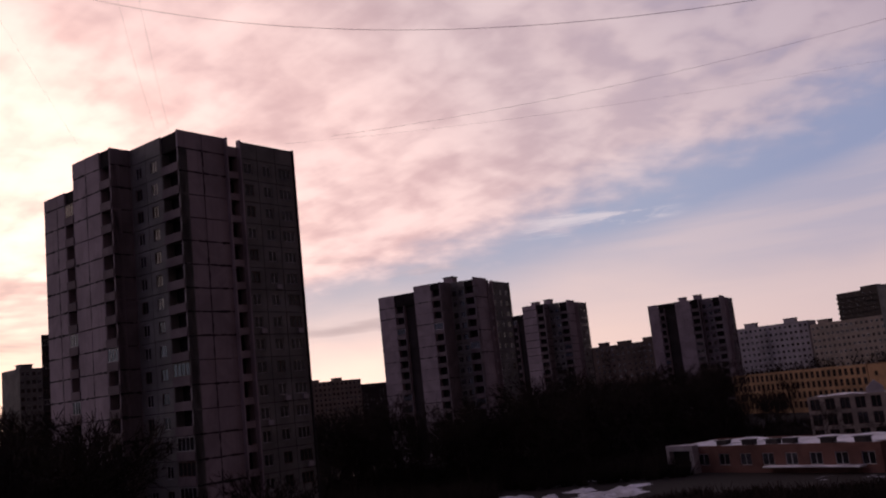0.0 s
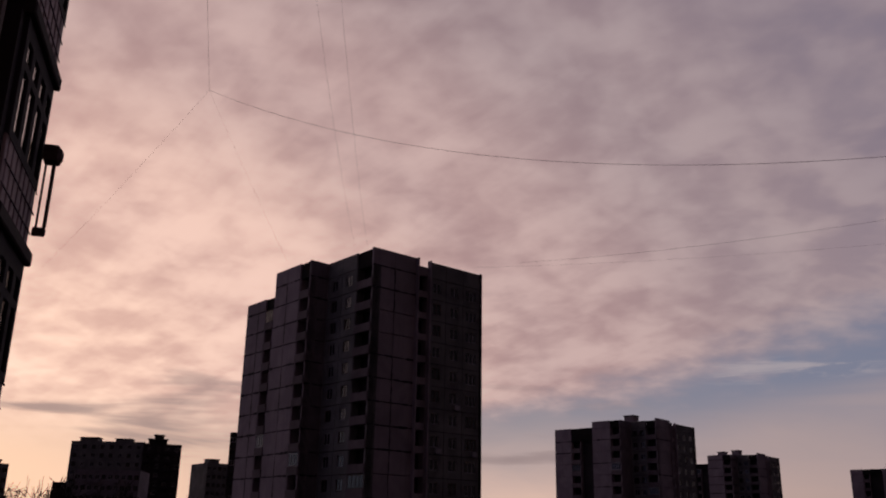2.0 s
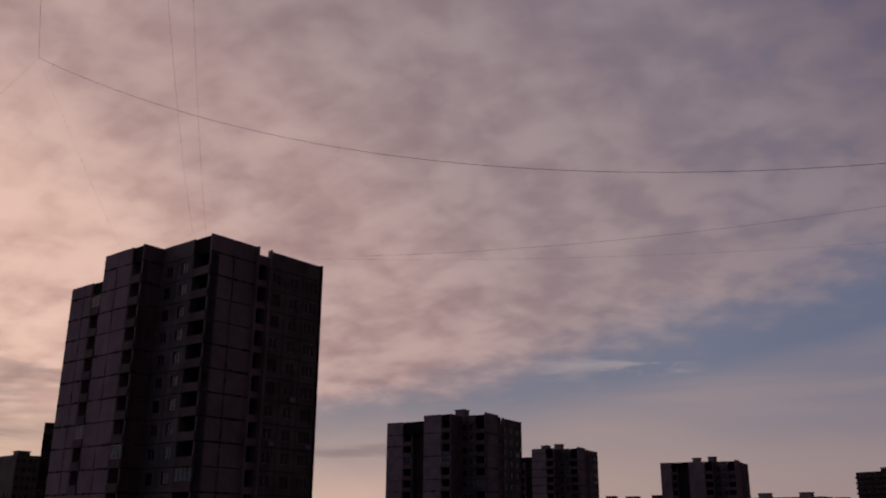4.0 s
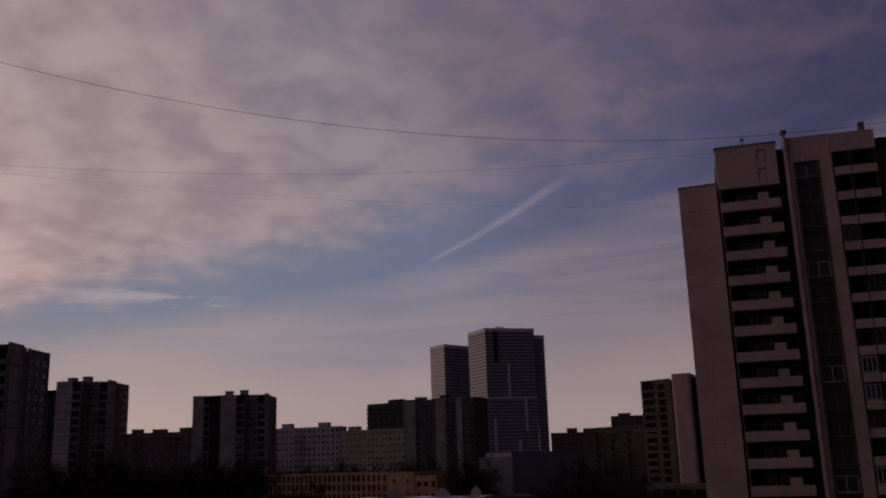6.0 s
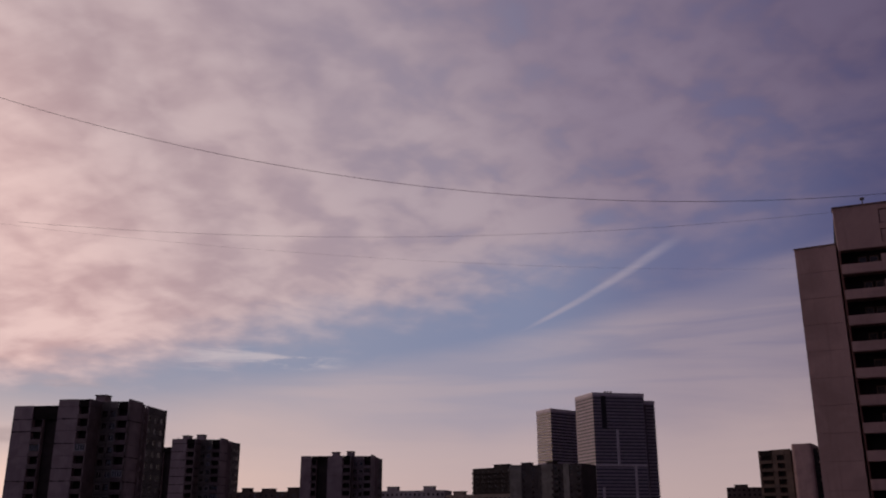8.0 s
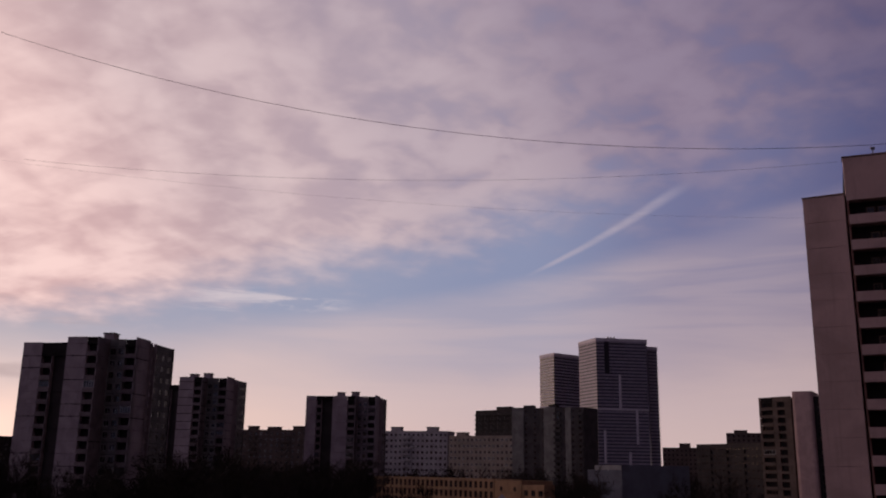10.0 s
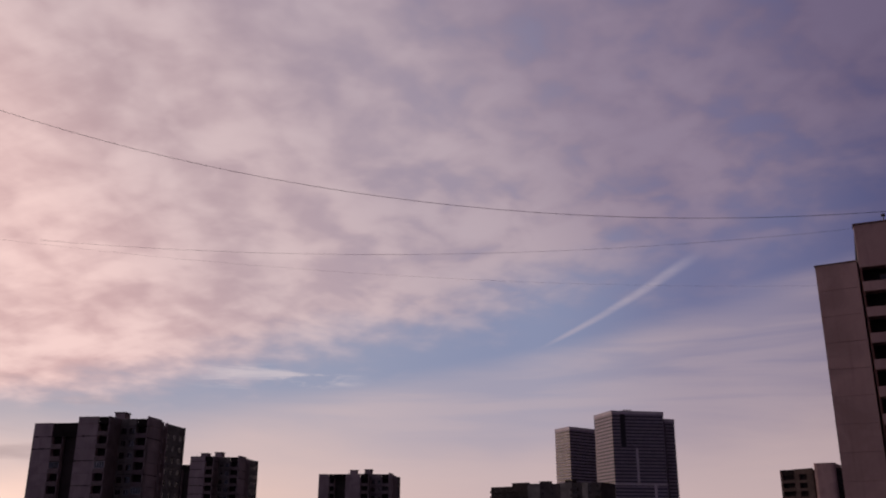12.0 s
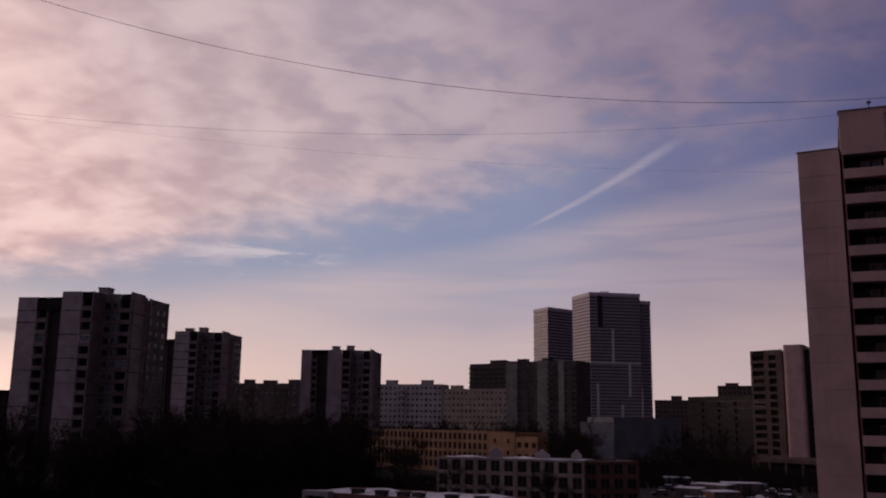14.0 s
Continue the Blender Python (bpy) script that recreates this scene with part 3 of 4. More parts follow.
# ---- long slabs and other blocks ----
def slab_block(name, label, p, q, top, deep, floors, bays, wall, first=1.0, ow=1.35, oh=1.4, balconies=(), sheds=(), category="apartment building", pitch=0.0, frame_mat=None):
    """A block whose front runs from p to q (left to right), with a window in each bay of each storey."""
    p, q = Vector(p), Vector(q)
    length = (q - p).length
    root = thing(name, label, category)
    root.matrix_basis = face_matrix(p, q, 0)
    pitch = pitch or (top - first - 0.6) / floors
    step = length / bays
    # the front is a real wall with openings: piers between, bands above and below
    boxes = [(0, 0, 0, length, 0.35, first + 0.9, 0)]
    for f in range(floors):
        z = first + f * pitch + 0.9
        boxes.append((0, 0, z + oh, length, 0.35, z + pitch if f < floors - 1 else top, 0))
        for k in range(bays + 1):
            x0 = 0 if k == 0 else k * step - (step - ow) / 2
            x1 = length if k == bays else k * step + (step - ow) / 2
            boxes.append((x0, 0.004, z, x1, 0.35, z + oh, 0))
    boxes += [(0, 0.36, 0, 0.35, deep, top, 0), (length - 0.35, 0.36, 0, length, deep, top, 0), (0.35, deep - 0.35, 0, length - 0.35, deep, top, 0)]
    child("wall", box_mesh("wall", boxes, [wall]), root)
    child("core", box_mesh("core", [(0.4, 0.9, 0, length - 0.4, deep - 0.4, top - 0.6, 0)], [INNER_SHADE]), root)
    child("roof", box_mesh("roof", [(0.36, 0.36, top - 0.5, length - 0.36, deep - 0.36, top - 0.25, 0)], [ROOF]), root)
    count = 0
    for f in range(floors):
        z = first + f * pitch + 0.9
        for k in range(bays):
            if count >= 300:
                break
            fm = frame_mat or (FRAME if RNG.random() < 0.5 else BROWN)
            add_window(root, pose((k + 0.5) * step - ow / 2, 0.12, z), round(ow, 3), oh, 2, fm, True)
            count += 1
    for k in balconies:
        for f in range(1, floors):
            z = first + f * pitch
            w = round(step * 0.96, 3)
            child("balcony", cached(("sb", w, wall.name), lambda: box_mesh("balcony", [(0, -1.1, -0.1, w, -0.004, 0.06, 0), (0, -1.1, 0.06, w, -1.02, 1.05, 0), (0, -1.02, 0.06, 0.08, -0.004, 1.05, 0),
                                                                            (w - 0.08, -1.02, 0.06, w, -0.004, 1.05, 0)], [wall], 0.0)), root, pose(k * step, 0, z))
    for x, w, hh in sheds:
        child("roof_shed", box_mesh("roof_shed", [(x * length, deep * 0.3, top - 0.3, x * length + w, deep * 0.3 + 4, top + hh, 0), (x * length - 0.3, deep * 0.3 - 0.3, top + hh, x * length + w + 0.3, deep * 0.3 + 4.3, top + hh + 0.25, 1)],
                                        [wall, ROOF]), root)
    return root


def dz(tan, dist):
    return EYE + tan * dist


# behind the first tower and towards the dawn
slab_block("apartment_block", "dark seventeen-storey slab with a raised roof house", polar_west(-33.6, 330), polar_west(-29.6, 322), dz(0.0895, 326), 14, 16, 8, SIDE, sheds=((0.05, 6, 1.5), (0.55, 5, 1.2)))
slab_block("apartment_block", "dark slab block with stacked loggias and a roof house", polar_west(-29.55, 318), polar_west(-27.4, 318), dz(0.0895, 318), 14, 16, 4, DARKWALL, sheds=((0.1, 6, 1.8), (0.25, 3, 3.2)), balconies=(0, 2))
slab_block("apartment_block", "pale lower slab in front of a tall dark one", polar_west(-33.2, 290), polar_west(-29.6, 285), dz(0.061, 288), 12, 11, 10, DIM_PANEL, balconies=(3, 6))
slab_block("apartment_block", "dark block at the edge of bare trees", polar_west(-38.4, 300), polar_west(-36.7, 300), dz(0.063, 300), 14, 12, 5, SIDE, sheds=((0.3, 4, 1.2),))
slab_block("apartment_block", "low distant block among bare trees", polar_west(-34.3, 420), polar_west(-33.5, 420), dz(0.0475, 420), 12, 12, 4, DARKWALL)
slab_block("apartment_block", "distant slab behind a tower's shoulder", polar_west(-25.8, 340), polar_west(-24.0, 345), dz(0.072, 342), 14, 14, 6, SIDE, sheds=((0.2, 4, 1.5),))
slab_block("apartment_block", "narrow tall block behind a tower's shoulder", polar_west(-24.6, 250), polar_west(-23.0, 250), dz(0.105, 250), 14, 14, 4, DARKWALL)
slab_block("apartment_block", "pale distant slab on the horizon", polar_west(-9.8, 520), polar_west(-6.0, 540), dz(0.0295, 530), 14, 11, 14, CREAM, sheds=((0.12, 10, 1.2), (0.62, 5, 1.6)))
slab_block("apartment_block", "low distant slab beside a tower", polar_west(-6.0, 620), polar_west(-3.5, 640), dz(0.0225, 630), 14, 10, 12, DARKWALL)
# between and behind the towers
slab_block("apartment_block", "long brown slab with stacked balconies and roof houses", polar(8.2, 520), polar(12.8, 500), dz(0.0355, 510), 13, 11, 14, BROWNWALL, balconies=(2, 3, 8, 9, 12, 13), sheds=((0.1, 5, 2.0), (0.36, 7, 1.6), (0.7, 7, 2.0)))
slab_block("apartment_block", "white nine-storey slab with rows of dark windows", polar(17.0, 520), polar(21.2, 505), dz(0.0372, 512), 12, 11, 15, PALE, balconies=(5, 6), sheds=((0.12, 6, 2.2), (0.66, 6, 2.2)))
slab_block("apartment_block", "cream slab with rows of dark windows", polar(21.3, 500), polar(25.3, 480), dz(0.0332, 490), 12, 10, 15, CREAM, sheds=((0.06, 6, 1.8),))
slab_block("apartment_block", "brown block with curved bands of balconies", polar(22.95, 640), polar(25.4, 620), dz(0.061, 630), 14, 17, 6, DARKWALL, frame_mat=BROWN, balconies=(0, 1, 2, 3, 4, 5), sheds=((0.45, 12, 2.2),))
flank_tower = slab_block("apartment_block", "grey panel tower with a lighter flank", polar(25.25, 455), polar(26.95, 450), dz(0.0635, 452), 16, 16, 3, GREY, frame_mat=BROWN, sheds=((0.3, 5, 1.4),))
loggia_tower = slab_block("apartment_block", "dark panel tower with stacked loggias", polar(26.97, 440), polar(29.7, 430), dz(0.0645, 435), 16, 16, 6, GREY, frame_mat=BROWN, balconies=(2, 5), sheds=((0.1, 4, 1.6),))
for far_tower, strips, high in ((flank_tower, ((0.0, 6.2),), dz(0.0635, 452)), (loggia_tower, ((2.2, 8.2), (13.5, 16.5)), dz(0.0645, 435))):
    for x0, x1 in strips:
        child("blank_panel", box_mesh("blank_panel", [(x0, -0.3, 0, x1, -0.005, high + 0.3, 0)], [SIDE], 0.05), far_tower, label="paler blank panel strip")
slab_block("apartment_block", "small distant block beside an office tower", polar(34.4, 700), polar(36.9, 700), dz(0.023, 700), 14, 10, 10, BROWNWALL, frame_mat=BROWN, sheds=((0.4, 8, 3.0),))
slab_block("apartment_block", "long dark nine-storey slab", polar(36.4, 430), polar(40.2, 400), dz(0.0275, 415), 13, 9, 16, DARKWALL, ow=1.0, oh=1.0, frame_mat=BROWN, balconies=(3, 7, 11))
slab_block("apartment_block", "distant block above a dark slab", polar(38.15, 600), polar(40.4, 600), dz(0.0385, 600), 14, 14, 8, BROWNWALL, frame_mat=BROWN, sheds=((0.2, 8, 1.6),))
# flat grey clinic
slab_block("clinic_building", "blue-grey windowless service building", polar(30.3, 395), polar(31.9, 372), dz(0.004, 384), 30, 3, 3, BLUE, first=3.0, ow=0.9, oh=3.2, category="building")
slab_block("clinic_building", "low blue-grey wing of a service building", polar(31.95, 372), polar(35.0, 410), dz(-0.001, 390), 16, 3, 8, BLUE, first=3.0, ow=0.9, oh=2.0, category="building")


# ---- the pair of office towers ----
def office_tower(label, outline, height, floors, first=6.0):
    root = thing("office_tower", label, "skyscraper", "pair of office towers")
    child("glazing", prism_mesh("glazing", inset(outline, 0.7), 0, height - 1.0, [TOWER_GLASS]), root, label="dark ribbon windows")
    pitch = (height - first) / floors
    band = prism_mesh("spandrel", outline, 0, pitch * 0.5, [SPANDREL])
    for f in range(floors):
        child("spandrel", band, root, pose(0, 0, first + f * pitch))
    child("crown", prism_mesh("crown", inset(outline, -0.15), height - pitch * 0.5, height + 1.2, [TRIM]), root, label="pale top band")
    return root, pitch


def office_towers():
    p0, p1, p2 = polar(29.46, 895), polar(30.55, 862), polar(33.7, 880)
    back = Vector((0.5, 0.866)) * 38
    main = [p0, p1, p2, p2 + back, p0 + back]
    top = dz(0.1368, 880)
    root, pitch = office_tower("tall office tower with pale bands and dark ribbon windows", [tuple(p) for p in main], top, 42)
    d = (p2 - p1).normalized()
    n = Vector((d.y, -d.x))
    def strip(u, z0, z1, w, mat, name, proud=0.5):
        a = p1 + d * u + n * proud
        child(name, box_mesh(name, [(0, 0, z0, w, 1.2, z1, 0)], [mat], 0.1), root, face_matrix(a, a + d, 0))
    strip(8.0, top * 0.76, top - 2, 5.0, TOWER_GLASS, "dark_bay", 0.12)
    strip(22.0, top * 0.52, top * 0.76, 2.2, TRIM, "pilaster")
    strip(38.0, top * 0.29, top * 0.52, 2.2, TRIM, "pilaster")
    strip(6.0, top * 0.16, top * 0.38, 2.2, TRIM, "pilaster")
    strip(30.0, top * 0.12, top * 0.24, 2.2, TRIM, "pilaster")
    strip(0.0, top * 0.515, top * 0.53, (p2 - p1).length, TRIM, "belt_course", 0.4)
    for u in (14.0, 17.0, 20.0):
        strip(u, top - 1, top + 3.4, 1.6, METAL, "roof_mast", -6.0)
    q0, q1 = polar(33.72, 884), polar(34.32, 890)
    wing = [tuple(q0), tuple(q1), tuple(q1 + back * 0.8), tuple(q0 + back * 0.8)]
    office_tower("lower side wing of an office tower with pale bands", wing, dz(0.129, 886), 40)
    r0, r1, r2 = polar(27.0, 980), polar(27.9, 955), polar(29.6, 985)
    small = [tuple(r0), tuple(r1), tuple(r2), tuple(r2 + back * 0.8), tuple(r0 + back * 0.8)]
    office_tower("second office tower with pale bands behind the first", small, dz(0.122, 965), 40)


office_towers()


# ---- tower of flats with a rounded stair shaft ----
def shaft_tower():
    p, q = polar(40.1, 335), polar(41.9, 328)
    root = thing("tower_block", "brown panel tower with dark loggias and pale piers", "apartment building")
    top, floors = dz(0.0752, 332), 14
    pitch = (top - 5.3) / floors
    d = (q - p).normalized()
    n = Vector((-d.y, d.x))
    facade(root, p, q, 3.5, floors, pitch, [(0.5, "blank"), (3.0, "log"), (1.0, "blank"), (2.0, "slot"), (1.5, "blank")], 1.8, BROWNWALL, True)
    child("core", prism_mesh("core", [tuple(p + d * 0.2 + n * 1.4), tuple(q - d * 0.2 + n * 1.4), tuple(q - d * 0.2 + n * 16), tuple(p + d * 0.2 + n * 16)], 0, top - 0.4, [DARKWALL]), root)
    child("plinth", prism_mesh("plinth", [tuple(p + n * 0.1), tuple(q + n * 0.1), tuple(q + n * 1.35), tuple(p + n * 1.35)], 0, 3.5, [BROWNWALL]), root)
    shaft = thing("tower_block", "plain pale stair shaft tower with a dark flank", "apartment building")
    a, b = polar(41.97, 325), polar(43.1, 324)
    d = (b - a).normalized()
    n = Vector((-d.y, d.x))
    outline = [a + n * 0.9, a + d * 0.3 + n * 0.25, a + d * 1.0, b - d * 1.0, b - d * 0.3 + n * 0.25, b + n * 0.9, b + n * 14, a + n * 14]
    child("wall", prism_mesh("wall", [tuple(v) for v in outline], 0, dz(0.0807, 325), [BEIGE]), shaft)
    c = polar(44.1, 327)
    child("wall", prism_mesh("wall", [tuple(b + n * 2), tuple(c + n * 2), tuple(c + n * 14), tuple(b + n * 14.0)], 0, dz(0.0755, 327), [DARKWALL]), shaft)
    for i in range(14):
        child("window", box_mesh("window", [(0, 0, 0, 1.2, 0.2, 1.5, 0)], [GLASS]), shaft, face_matrix(b + n * 1.9 + d * 1.0, c + n * 1.9, 4 + i * 2.75))
    pod = thing("podium", "long low concrete podium under a tower", "building")
    e, f = polar(39.9, 318), polar(44.5, 300)
    pod.matrix_basis = face_matrix(e, f, 0)
    ln = (f - e).length
    child("wall", box_mesh("wall", [(0, 0, 5.2, ln, 20, 6.6, 0)] + [(x * ln, 0.4, 0, x * ln + 0.8, 1.2, 5.2, 0) for x in (0, 0.2, 0.4, 0.6, 0.8, 0.96)] + [(0, 4, 0, ln, 19.5, 5.2, 1)], [BROWNWALL, DARKWALL]), pod)


shaft_tower()


# ---- the near block with long balconies ----
def balcony_block():
    p = Vector((72.9, 70.6))
    d = Vector((0.715, -0.70)).normalized()
    n = Vector((-d.y, d.x))
    pitch, base, floors = 2.8, 1.2, 16
    h = base + floors * pitch
    top = EYE + 0.327 * 101.5
    root = thing("apartment_block", "beige panel block with long balconies and a blank end wall", "apartment building")
    # blank end section, a storey and a half lower
    e0, e1 = Vector((70.1, 74.0)), Vector((72.75, 70.75))
    ed = (e1 - e0).normalized()
    en = Vector((-ed.y, ed.x))
    low = EYE + 0.2857 * 101.9
    ln = (e1 - e0).length
    m = face_matrix(e0, e1, 0)
    for i in range(16):
        z0 = 1.0 + i * (low - 1.0) / 16
        child("panel", cached(("end", 1), lambda: box_mesh("panel", [(0, 0, 0.012, ln, 0.35, (low - 1.0) / 16 - 0.012, 0)], [BEIGE], 0.012)), root, m @ pose(0, 0, z0))
    child("core", box_mesh("core", [(0.02, 0.36, 0, ln - 0.05, 12, low - 0.05, 0), (-0.0, 0.0, 0, ln, 0.3, 1.0, 0)], [BEIGE]), root, m)
    child("roof_edge", box_mesh("roof_edge", [(-0.08, -0.08, low, ln, 12, low + 0.12, 0)], [RUST]), root, m)
    # balcony section
    fm = face_matrix(p, p + d, 0)
    w = 6.5
    child("core", box_mesh("core", [(0.0, 1.5, 0, 26, 14, top - 0.4, 0)], [INNER_SHADE]), root, fm)
    att = 45.87
    child("wing", box_mesh("wing", [(30, -11, 0, 42, 14, 51, 0)], [BEIGE], 0.03), root, fm)
    child("core", box_mesh("core", [(26.0, 1.5, 0, 29.98, 14, top - 0.4, 0)], [BEIGE]), root, fm)
    bits("panel", [(0, 0, att, 4.40, 1.5, top, 0), (5.35, 0, att, w, 1.5, top, 0), (4.40, 0, 50.05, 5.35, 1.5, top, 0), (4.40, 0, 47.85, 5.35, 1.5, 48.5, 0), (4.40, 0, att, 5.35, 1.5, 46.4, 0)], [BEIGE], root, fm)
    child("vent_recess", box_mesh("vent_recess", [(4.47, 0.12, 46.48, 5.28, 0.55, 47.78, 0)], [BEIGE]), root, fm)
    child("vent_recess", box_mesh("vent_recess", [(4.47, 0.12, 48.57, 5.28, 0.55, 49.98, 0)], [BEIGE]), root, fm)
    child("roof_edge", box_mesh("roof_edge", [(-0.1, -0.1, top, w + 0.1, 1.5, top + 0.12, 0)], [RUST]), root, fm)
    child("side_wall", box_mesh("side_wall", [(0.0, 0.01, 0, 0.2, 1.5, att, 0)], [BRICK]), root, fm)
    rail = box_mesh("balcony", [(0.1, -0.25, 0, w - 0.1, 1.5, 0.15, 0), (0.1, -0.25, 0.15, w - 0.1, -0.12, 1.06, 0), (4.05, -0.22, 1.06, 5.2, -0.05, 1.85, 0)], [BEIGE], 0.02)
    # Back walls are blackened to show the balconies in deep shade.
    back = box_mesh("back_wall", [(0.2, 1.3, 0.15, w - 0.05, 1.45, 2.78, 0)], [INNER_SHADE])
    door = box_mesh("balcony_door", [(0, 0, 0, 0.1, 0.08, 1.9, 0), (0.8, 0, 0, 0.9, 0.08, 1.9, 0), (0.1, 0, 1.8, 0.8, 0.08, 1.9, 0), (0.1, 0.03, 0, 0.8, 0.05, 1.8, 1)], [BROWN, GLASS])
    for i in range(16):
        z = 43.17 - i * 2.78
        bal = child("balcony", rail, root, fm @ pose(0, 0, z))
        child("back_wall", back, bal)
        for x in (2.0, 3.1):
            child("balcony_door", door, bal, pose(x + RNG.uniform(-0.2, 0.2), 1.15, 0.2))
    # drainpipe corner, window column, round-fronted balconies
    g0 = 7.6
    child("fin", box_mesh("fin", [(g0 - 0.3, -0.5, 0, g0, 1.5, top + 0.7, 0)], [BEIGE], 0.05), root, fm)
    bits("fin", [(8.1, -0.05, 0, 8.3, 1.5, top - 2.6, 0), (10.6, -0.05, 0, 10.8, 1.5, top - 2.6, 0)], [BROWN], root, fm)
    bits("panel", [(g0 + 0.01, 0, 0, 8.1, 1.5, top + 0.3, 0), (10.8, 0, 0, 11.85, 1.5, top + 0.3, 0), (8.1, 0.01, top - 2.6, 10.8, 1.5, top + 0.3, 0)], [BEIGE], root, fm)
    spand = box_mesh("spandrel", [(8.3, 0.5, 0, 10.6, 0.7, 1.1, 0)], [DARKWALL])
    for i in range(17):
        z = top - 2.6 - (i + 1) * pitch
        child("spandrel", spand, root, fm @ pose(0, 0, z))
        add_window(root, fm @ pose(8.32, 0.55, z + 1.1), 2.26, 1.7, 2, BROWN if i % 4 else FRAME)
    x0 = 11.85
    child("fin", box_mesh("fin", [(x0, -0.15, 0, x0 + 0.2, 1.5, top + 0.2, 0)], [BEIGE], 0.03), root, fm)
    child("panel", box_mesh("panel", [(x0 + 0.2, -0.1, 48.75, x0 + 4.7, 1.5, top + 0.2, 0)], [BEIGE], 0.03), root, fm)
    bits("vent_stack", [(x0 + 3.4, 0.4, top, x0 + 4.0, 1.2, top + 1.3, 0), (g0 - 0.45, -0.6, top + 0.7, g0 + 0.15, 0.2, top + 1.1, 0)], [BLUE], root, fm)
    bits("roof_vent", [(3.0, 0.5, top + 0.1, 3.12, 0.62, top + 0.8, 0), (2.85, 0.35, top + 0.8, 3.27, 0.77, top + 1.0, 0)], [METAL], root, fm)
    for i in range(17):
        z = 45.9 - i * 2.78
        for dx, w in ((0.25, 1.75), (2.02, 2.6)):
            # Loggia sides take the dark colour for shade in the deep recess.
            cell(root, fm @ pose(x0 + dx, -0.35, z), "log", w, 2.78, DARKWALL)
            child("parapet_panel", cached(("rp", w), lambda: box_mesh("parapet_panel", [(0.05, -0.20, 0.05, w - 0.05, -0.125, 0.98, 0)], [BEIGE], 0.02)), root, fm @ pose(x0 + dx, -0.35, z))
        # Recessed bay beyond: its shade is painted in as dark panels.
        cell(root, fm @ pose(x0 + 4.8, 0.6, z), "win", 3.2, 2.78, DARKWALL)


balcony_block()


# ---- own building beside and behind the camera ----
def own_building():
    e = (WEST @ Vector((-8.31, 11.03, 0))).xy
    d = (WEST.to_3x3() @ Vector((-0.44, 0.898, 0))).normalized().xy
    root = thing("apartment_block", "dark wing of flats with timber-clad glazed balconies", "apartment building")
    start = e - d * 16
    m = face_matrix(start, start + d, 0) 
    # x runs towards the far corner at 16 m; y inwards to the building
    child("wall", box_mesh("wall", [(-30, 1.2, 0, 15.6, 14, 67, 0)], [DARKWALL]), root, m)
    bits("pier", [(13.0, 0.30, 0, 13.3, 1.2, 67, 0), (12.1, 0.0, 0, 12.7, 1.2, 67, 0), (11.0, -0.3, 0, 11.6, 1.2, 67, 0), (9.0, -0.5, 0, 10.4, 1.2, 67, 0)], [SIDING], root, m, 0.03)
    for px, py in ((13.0, 0.30), (12.1, 0.0), (11.0, -0.3), (9.0, -0.5)):
        for k in range(4 if px > 9 else 9):
            wide = 0.055 + 0.05 * ((k * 7) % 3)
            child("board", box_mesh("board", [(px + 0.01 + 0.145 * k, py - 0.03 - 0.012 * (k % 3), 0, px + 0.01 + 0.145 * k + wide, py - 0.003, 67, 0)], [(RUST, SIDING, BROWNWALL)[k % 3]], 0.01), root, m)
    child("drainpipe", box_mesh("drainpipe", [(12.80, 0.5, 0, 12.92, 0.62, 67, 0)], [RUST], 0.04), root, m)
    pitch = 2.8
    for i in range(22):
        z = 1.6 + i * pitch
        bal = child("balcony", cached("own_slab", lambda: box_mesh("balcony", [(13.8, -0.08, -0.1, 16.05, 1.2, 0.1, 0)], [DARKWALL], 0.02)), root, m @ pose(0, 0, z))
        child("end_wall", cached("own_endwall", lambda: box_mesh("end_wall", [(13.7, 0.063, 0.1, 13.96, 1.2, 2.7, 0)], [DARKWALL])), bal)
        boards = [(13.9 + 0.14 * k, 0.0 if k % 2 else 0.015, 0.102, 13.9 + 0.14 * k + 0.135, 0.06, 1.02, 0) for k in range(15)]
        if abs(i - 6.5) < 2:
            for bd in boards:
                child("board", box_mesh("board", [bd], [CLAD], 0.008), bal)
        else:
            child("cladding", cached("own_clad", lambda: box_mesh("cladding", boards, [CLAD], 0.008)), bal, label="vertical weathered boards")
        for z0 in (0.36, 0.66, 0.98):
            child("batten", cached(("own_bat", z0), lambda: box_mesh("batten", [(13.9, -0.012, z0, 16.0, -0.002, z0 + 0.022, 0)], [JOINT])), bal)
        fr = child("glazing", cached("own_gl", lambda: lattice_mesh("glazing", (13.9, 14.08, 14.4, 14.58, 14.92, 15.1, 15.44, 15.62, 15.9, 16.0), (1.022, 1.14, 2.02, 2.14, 2.45, 2.69),
                                                                 {(a, b) for a in (1, 3, 5, 7) for b in (1, 3)}, 0.0, 0.08, JOINT)), bal)
        child("pane", cached("own_pane", lambda: box_mesh("pane", [(13.98, 0.03, 1.10, 15.98, 0.04, 2.5, 0)], [CLEAR])), fr)
        child("end_wall", cached("own_farwall", lambda: box_mesh("end_wall", [(15.93, 0.2, 0.1, 16.0, 1.2, 1.1, 0)], [SIDING])), bal)
        child("end_post", cached("own_end", lambda: box_mesh("end_post", [(15.92, 0.09, 0.1, 16.02, 0.16, 2.7, 0)], [JOINT])), bal)
    # a rack bolted outside the corner of one balcony
    z = 1.6 + 7 * pitch
    rack = child("drying_rack", box_mesh("drying_rack", [(15.9, -0.27, z + 1.52, 16.15, -0.02, z + 1.76, 0)], [BROWN], 0.06), root, m, "dark metal box and rack bolted outside a balcony")
